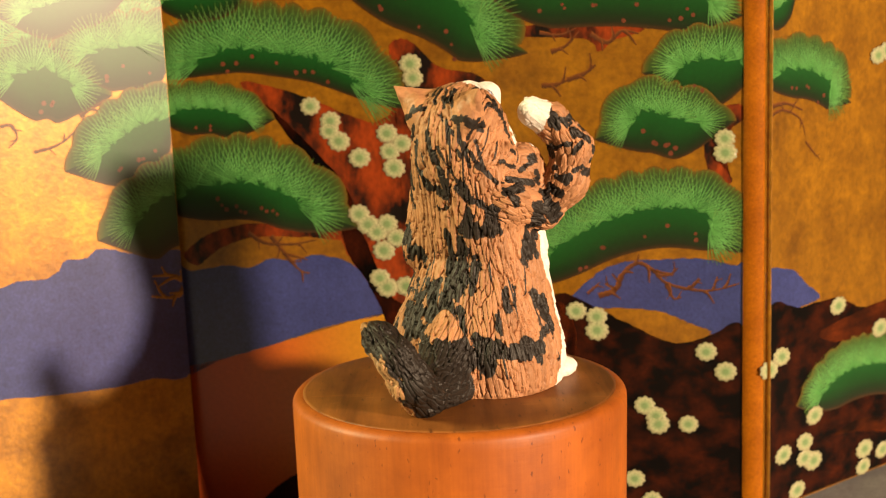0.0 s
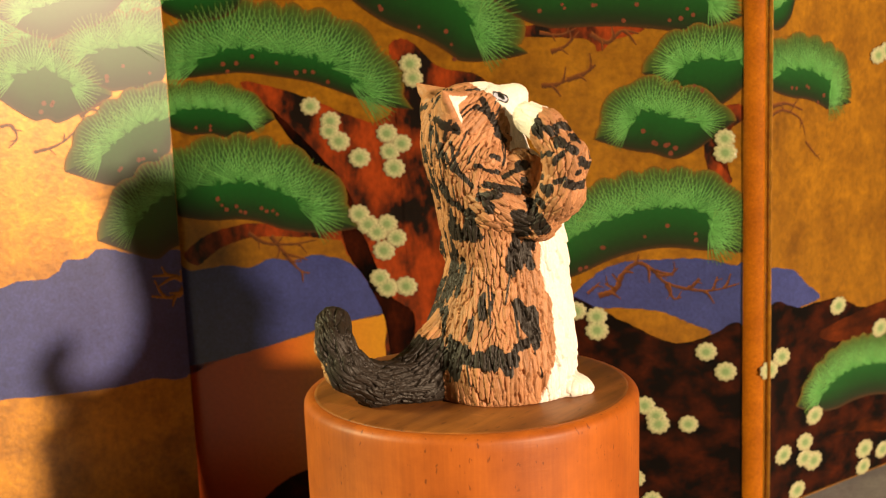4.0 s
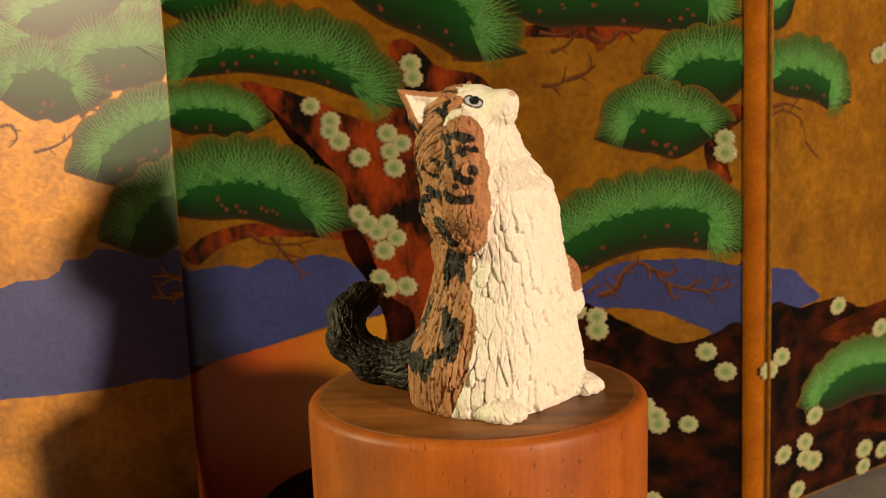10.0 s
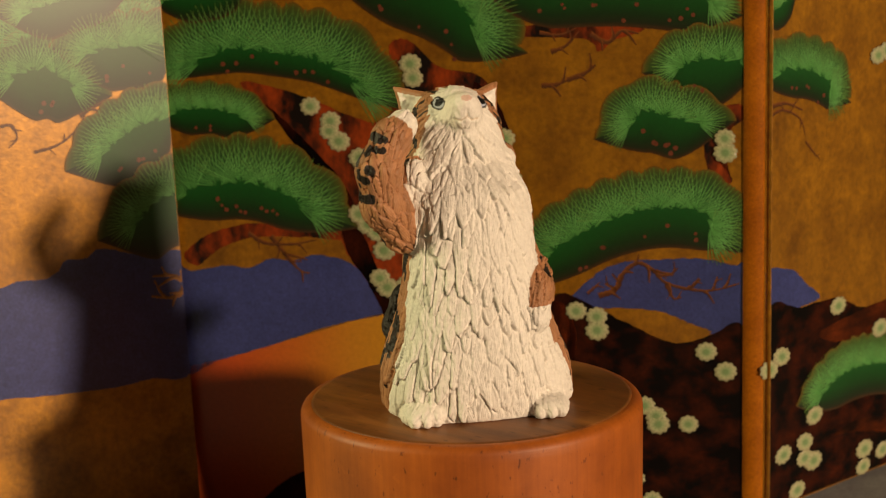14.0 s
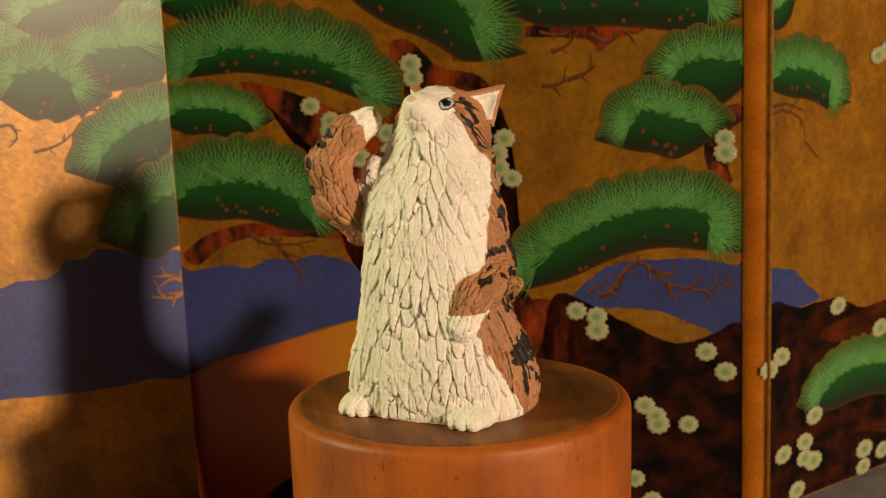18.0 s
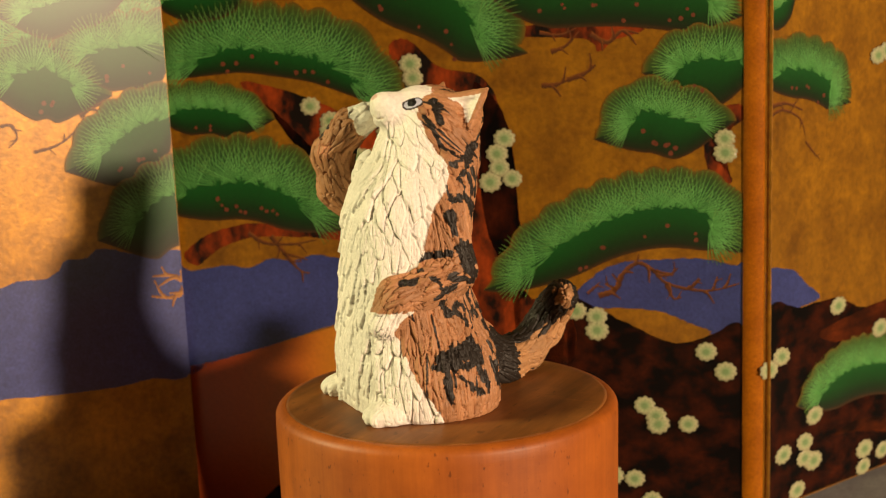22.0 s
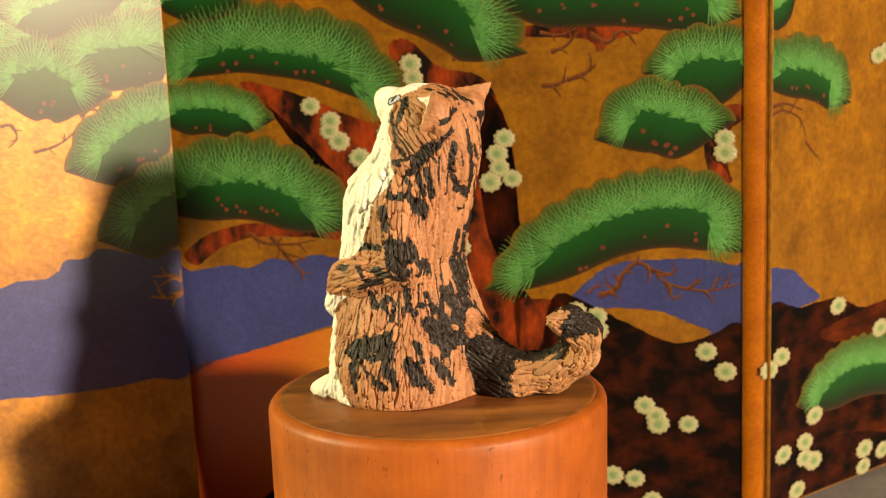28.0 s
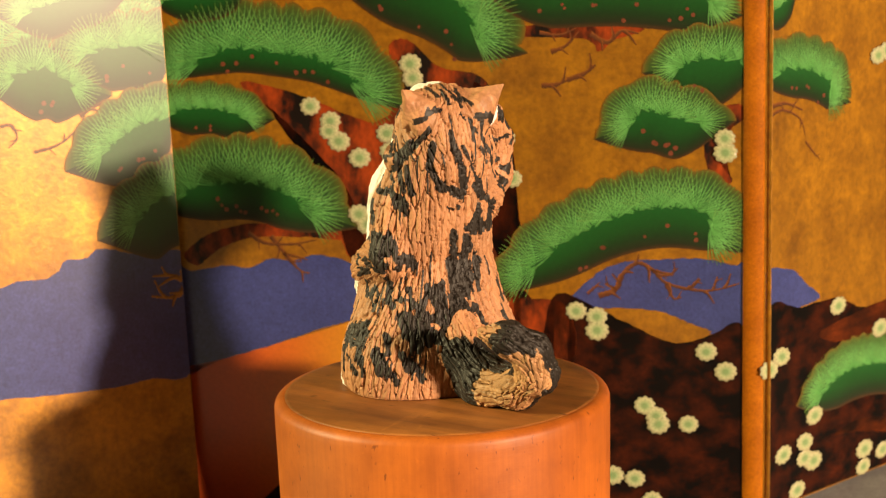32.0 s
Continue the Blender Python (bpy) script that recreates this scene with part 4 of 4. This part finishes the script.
def blossom_mesh():
    verts, cols, faces = [], [], []

    def ring(r, lev, col, scallop=0.0, n=40):
        i = len(verts)
        for k in range(n):
            a = 2 * math.pi * k / n
            q = r * (1 + scallop * abs(math.sin(5 * a)))
            verts.append((q * math.cos(a) * 1.12, -lev, q * math.sin(a)))
            cols.append(col)
        return i, n

    a, n = ring(0.0035, 0.0000, (0.27, 0.25, 0.13), 0.20)
    b, _ = ring(0.0029, 0.00025, (0.43, 0.42, 0.24))
    c, _ = ring(0.0017, 0.0002, (0.32, 0.39, 0.19))
    d, _ = ring(0.0009, 0.0003, (0.17, 0.27, 0.11))
    for lo, hi in ((a, b), (b, c), (c, d)):
        faces += [(lo + k, lo + (k + 1) % n, hi + (k + 1) % n, hi + k) for k in range(n)]
    faces.append(tuple(range(d, d + n)))
    for k in range(10):
        t = 2 * math.pi * (k + 0.5) / 10
        i = len(verts)
        for r, w in ((0.0013, 0.00007), (0.0033, 0.00012)):
            for s in (-1, 1):
                verts.append((1.12 * (r * math.cos(t) - s * w * math.sin(t)), -0.0003, r * math.sin(t) + s * w * math.cos(t)))
                cols.append((0.24, 0.28, 0.13))
        faces.append((i, i + 1, i + 3, i + 2))
    ob = tint_mesh("painted_blossom", verts, faces, cols, None)
    me = ob.data
    bpy.data.objects.remove(ob)
    return me


painted("painted_water", back, BLUE, 1, [(-3.3, 93.8), (5.5, 92.0), (18.8, 94.1), (27.5, 93.2), (36.5, 96.7), (45.1, 95.8), (53.8, 97.9), (64.5, 95.7), (72.8, 89.6), (80.8, 76.7), (61.2, 71.9), (34.6, 63.3), (16.6, 58.1), (-6.2, 52.2)])
painted("painted_water", back, BLUE, 1, [(146.0, 77.7), (156.4, 89.3), (166.7, 94.5), (178.9, 95.5), (194.9, 95.8), (206.9, 93.3), (210.1, 92.9), (210.2, 71.9), (196.9, 68.3), (176.7, 75.4), (158.3, 77.7)])
painted("painted_water", left, BLUE, 1, [(135.6, 93.4), (147.6, 95.4), (155.7, 97.0), (163.3, 96.2), (168.8, 98.7), (171.4, 102.1), (178.7, 102.1), (185.2, 105.0), (197.7, 101.4), (220.5, 96.8), (217.1, 55.4), (198.0, 53.7), (176.4, 52.9), (143.7, 55.3), (132.0, 56.6)])
painted("painted_water", right, BLUE, 1, [(-1.0, 90.3), (14.7, 89.3), (23.1, 83.3), (31.9, 76.1), (14.9, 74.1), (-0.8, 72.0)])
wash(back, [(2.3, 54.9), (16.6, 58.1), (34.6, 63.3), (52.4, 68.4), (69.9, 73.7), (80.8, 76.3)], ((0.36, 0.044, 0.004), (0.42, 0.062, 0.005), (0.45, 0.11, 0.006), (0.46, 0.19, 0.008), (0.48, 0.23, 0.009)))
painted("painted_trunk", back, BARK, 2, [(28.4, 162.6), (48.4, 158.3), (69.0, 149.6), (81.5, 147.3), (87.2, 160.5), (84.3, 173.8), (91.0, 176.6), (102.9, 166.3), (117.1, 162.9), (124.0, 151.6), (128.3, 135.2), (129.2, 114.6), (131.5, 99.9), (123.2, 83.1), (146.0, 78.8), (147.7, 57.5), (120.4, 53.0), (82.1, 54.9), (78.9, 73.4), (72.7, 87.5), (64.7, 100.4), (61.3, 119.5), (51.4, 134.3), (41.5, 149.1)])
painted("painted_trunk_shade", back, SHADE, 3, [(114.6, 160.3), (124.0, 151.6), (128.3, 135.2), (129.4, 114.6), (131.2, 102.0), (126.6, 91.5), (119.6, 102.1), (116.0, 123.0), (116.1, 141.6)])
painted("painted_trunk_shade", back, SHADE, 3, [(37.5, 154.4), (51.7, 140.6), (65.8, 123.6), (73.3, 102.4), (81.0, 83.2), (90.3, 74.5), (85.4, 57.1), (81.1, 57.1), (78.9, 73.4), (72.7, 87.5), (65.1, 100.4), (61.7, 119.5), (51.4, 134.3)])
painted("painted_root", back, UMBER, 2, [(143.0, 83.0), (158.3, 77.1), (170.5, 71.0), (184.8, 64.6), (196.9, 66.8), (210.2, 70.4), (210.3, 32.2), (210.5, -11.5), (176.1, -12.3), (133.7, -13.3), (132.8, 44.4), (137.4, 66.0)])
painted("painted_bank", back, GOLD, 3, [(161.4, 77.3), (178.7, 76.7), (191.9, 71.8), (198.5, 68.3), (184.8, 65.5), (170.5, 71.2)])
painted("painted_root", right, UMBER, 2, [(-1.4, 71.3), (21.6, 74.0), (42.4, 74.1), (60.8, 67.3), (87.5, 64.9), (129.2, 51.8), (134.1, -33.7), (91.8, -37.2), (23.5, -24.8), (-0.5, -20.0)])
painted("painted_branch", right, SIENNA, 3, [(32.2, 62.4), (49.8, 65.8), (75.0, 68.2), (103.5, 65.8), (104.1, 52.7), (64.9, 56.4), (42.9, 56.9)])
painted("painted_branch", right, SIENNA, 3, [(42.0, 20.4), (58.5, 23.1), (76.9, 19.4), (106.2, 8.0), (106.6, 0.7), (77.1, 13.5), (54.9, 18.6)])
painted("painted_branch", back, BARK, 2, [(2.8, 98.6), (13.0, 106.1), (28.5, 110.0), (47.9, 109.0), (64.1, 106.8), (64.0, 103.6), (49.9, 104.7), (30.4, 104.9), (17.0, 100.7), (7.8, 94.2)])
painted("painted_branch", back, BARK, 2, [(196.2, 137.2), (199.3, 147.1), (204.8, 150.8), (209.8, 150.3), (209.9, 145.6), (203.8, 141.1), (202.1, 130.1), (206.0, 124.4), (202.1, 121.6), (198.1, 125.1)])
painted("painted_branch", back, BARK, 2, [(117.9, 187.9), (123.7, 181.8), (139.8, 180.3), (163.7, 180.7), (175.5, 178.0), (165.6, 174.7), (159.6, 170.5), (155.7, 174.9), (139.7, 176.2), (125.7, 177.7)])
twig(left, [(216.4, 88.3), (213.9, 90.1), (210.1, 91.9), (203.5, 92.3)], 1.3, ((0.10, 0.03, 0.005), (0.24, 0.09, 0.01), (0.40, 0.17, 0.02)))
twig(left, [(215.4, 86.7), (213.4, 84.3), (208.9, 83.5), (202.4, 85.0)], 1.3, ((0.10, 0.03, 0.005), (0.24, 0.09, 0.01), (0.40, 0.17, 0.02)))
twig(back, [(36.9, 105.3), (42.0, 98.4), (47.1, 92.3), (50.9, 91.0)], 0.84)
twig(back, [(40.9, 98.8), (50.5, 96.2)], 0.63)
twig(back, [(28.3, 106.6), (34.6, 102.7), (45.4, 102.2), (54.1, 103.8)], 0.84)
twig(back, [(158.4, 82.2), (164.5, 84.7), (167.1, 90.3), (172.4, 94.3), (177.8, 91.8), (182.4, 87.1), (190.9, 84.6), (199.3, 84.2), (208.9, 86.7)], 1.05)
twig(back, [(182.4, 87.1), (185.2, 81.3), (188.1, 81.7)], 0.63)
twig(back, [(190.9, 84.6), (194.9, 88.4)], 0.63)
twig(back, [(199.3, 84.2), (200.9, 89.2)], 0.63)
twig(back, [(164.5, 84.7), (160.5, 86.8)], 0.63)
twig(back, [(177.8, 91.8), (183.9, 90.3), (186.9, 92.5)], 0.63)
twig(back, [(154.3, 83.0), (158.9, 87.2)], 0.63)
twig(back, [(138.7, 177.8), (145.7, 176.8), (151.7, 179.0)], 0.63)
twig(back, [(142.6, 170.9), (147.7, 172.8), (152.7, 177.8)], 0.84)
twig(back, [(139.0, 159.0), (144.4, 159.3), (148.2, 160.8)], 1.05)
twig(back, [(148.2, 160.8), (154.5, 163.1), (158.3, 166.0)], 1.05)
twig(back, [(156.7, 176.9), (162.6, 173.8), (167.6, 177.6), (173.5, 176.5)], 1.05)
twig(right, [(2.5, 146.6), (8.9, 148.0), (18.7, 144.2), (22.1, 137.7)], 0.63)
twig(right, [(2.5, 149.6), (10.4, 150.3), (20.3, 147.1)], 0.84)
twig(right, [(22.1, 135.7), (27.2, 131.0), (30.7, 128.2)], 0.42)
twig(left, [(163.9, 142.1), (172.2, 143.8), (178.7, 147.9), (183.3, 153.6)], 0.63)
twig(left, [(153.0, 152.0), (156.9, 152.2), (158.5, 147.5), (155.2, 144.4)], 0.63)
twig(left, [(181.3, 153.8), (187.8, 157.3), (195.2, 158.2)], 1.26)
# plain dark shape low on the back leaf, subject unknown
painted("painted_dark_shape", back, UMBER, 3, [(27.7, 0.4), (34.9, 7.9), (42.9, 12.6), (51.9, 14.5), (57.8, -1.3), (57.2, -15.1), (23.4, -15.9)])
bough(back, [(5.8, 168.5), (23.8, 175.3), (42.9, 173.8), (61.6, 169.3), (75.7, 157.7)], 17.4, 9.5, 7)
bough(back, [(1.5, 194.3), (20.8, 195.8), (31.8, 201.5)], 9.8, 10.2, 0)
bough(back, [(0.4, 152.6), (16.0, 153.8), (30.8, 149.7)], 9.8, 10.2, 2)
bough(back, [(-1.4, 121.3), (20.8, 126.3), (38.0, 124.0), (53.6, 114.3)], 17.4, 14.8, 7)
bough(back, [(67.4, 205.3), (91.8, 199.6), (110.8, 189.1), (117.5, 176.9)], 17.4, 20.2, 6)
bough(back, [(124.1, 195.6), (140.1, 195.1), (167.8, 195.2), (193.1, 191.5), (199.9, 185.5)], 10.2, 16.1, 7)
bough(back, [(186.8, 164.7), (195.0, 167.4), (209.0, 166.7)], 11.9, 17.0, 1)
bough(back, [(168.8, 143.7), (175.6, 149.6), (185.1, 147.4), (195.0, 145.2)], 11.9, 15.3, 4)
bough(back, [(129.6, 89.4), (144.3, 101.5), (162.8, 111.1), (181.0, 115.1), (196.9, 112.9), (199.3, 103.6)], 14.0, 15.3, 5)
bough(right, [(0.5, 184.0), (8.3, 185.6), (14.6, 192.2)], 9.5, 8.5, 0)
bough(right, [(0.7, 161.5), (20.0, 162.2), (35.1, 157.1), (37.6, 151.8)], 12.3, 11.0, 4)
bough(right, [(31.0, 38.5), (50.4, 44.5), (76.0, 42.9), (105.1, 32.4)], 12.3, 13.2, 0)
bough(right, [(99.7, 143.7), (84.8, 130.6), (101.1, 114.4)], 10.6, 10.6, 0)
bough(left, [(150.3, 184.4), (168.5, 191.4), (186.8, 192.6), (209.4, 187.6)], 15.0, 30.0, 0)
bough(left, [(149.4, 174.8), (167.8, 183.6), (186.1, 184.7), (208.6, 178.5)], 15.0, 22.0, 0)
bough(left, [(158.6, 169.3), (170.7, 171.5), (180.2, 164.9)], 14.0, 18.2, 3)
bough(left, [(185.4, 176.7), (202.2, 177.8), (217.2, 178.0)], 12.7, 15.9, 3)
bough(left, [(164.6, 191.5), (181.0, 195.8), (199.9, 200.1)], 10.6, 12.7, 0)
bough(left, [(187.2, 139.0), (200.7, 148.1), (215.0, 151.2)], 13.2, 18.0, 4)
bough(left, [(197.7, 113.0), (209.2, 121.2), (219.3, 123.4)], 14.0, 20.2, 0)
BLOSSOMS_BACK = [(54.3, 153.4), (61.6, 147.9), (61.0, 144.2), (64.4, 140.4), (71.9, 134.2), (82.4, 143.0), (87.7, 139.2), (83.2, 136.3), (84.6, 130.3), (91.9, 167.9), (92.7, 162.8), (70.8, 113.3), (74.0, 109.4), (81.2, 109.6), (77.3, 106.6), (84.4, 104.3), (79.6, 99.6), (77.7, 89.2), (80.3, 85.7), (87.5, 86.1), (125.3, 140.4), (122.5, 134.9), (123.2, 129.8), (119.8, 124.6), (127.8, 125.8), (150.1, 76.7), (157.5, 74.6), (157.6, 69.5), (196.9, 61.5), (207.0, 54.1), (174.6, 41.1), (178.7, 37.2), (179.5, 34.0), (190.4, 34.1), (162.7, 14.1), (170.8, 12.9), (177.2, 4.6), (203.4, 139.1), (203.6, 134.1), (108.1, 100.7), (110.0, 129.3), (113.8, 153.9)]
BLOSSOMS_RIGHT = [(9.2, 57.9), (2.0, 54.2), (43.2, 71.1), (29.4, 31.1), (23.6, 22.0), (10.7, 20.0), (23.4, 15.8), (29.0, 13.4), (19.1, 4.2), (61.9, 10.3), (74.2, 7.1), (61.3, 3.2), (70.8, 57.6), (65.6, 163.8), (71.4, 165.2)]


def blossoms():
    me = blossom_mesh()
    rng = random.Random(4)
    for panel, places in ((back, BLOSSOMS_BACK), (right, BLOSSOMS_RIGHT)):
        for k, (x, z) in enumerate(places):
            ob = new("painted_blossom", me)
            ob.parent = panel
            s = rng.uniform(0.82, 0.96)
            ob.matrix_basis = Matrix.LocRotScale((min(x, limits(panel) - (14 if panel is back else 0)) / 1000, -0.0004 - 0.00001 * k, z / 1000), Euler((0, rng.uniform(-0.15, 0.15), 0)), (s * (1.3 if panel is right else 1.0), 1, s))


blossoms()


def motions():
    rows_cat, rows_plinth = [], []
    for t in range(33):
        a = RATE * t
        c, s = math.cos(radians(a)), math.sin(radians(a))
        rows_cat.append((float(t), pose(0, 0, TOP + 0.0001, 0, 0, HEAD0 + a)))
        rows_plinth.append((float(t), pose(0.00057 * c - 0.00593 * s, 0.00057 * s + 0.00593 * c, 0, 0, 0, a)))
    walk(CAT, rows_cat)
    walk(PLINTH, rows_plinth)


motions()
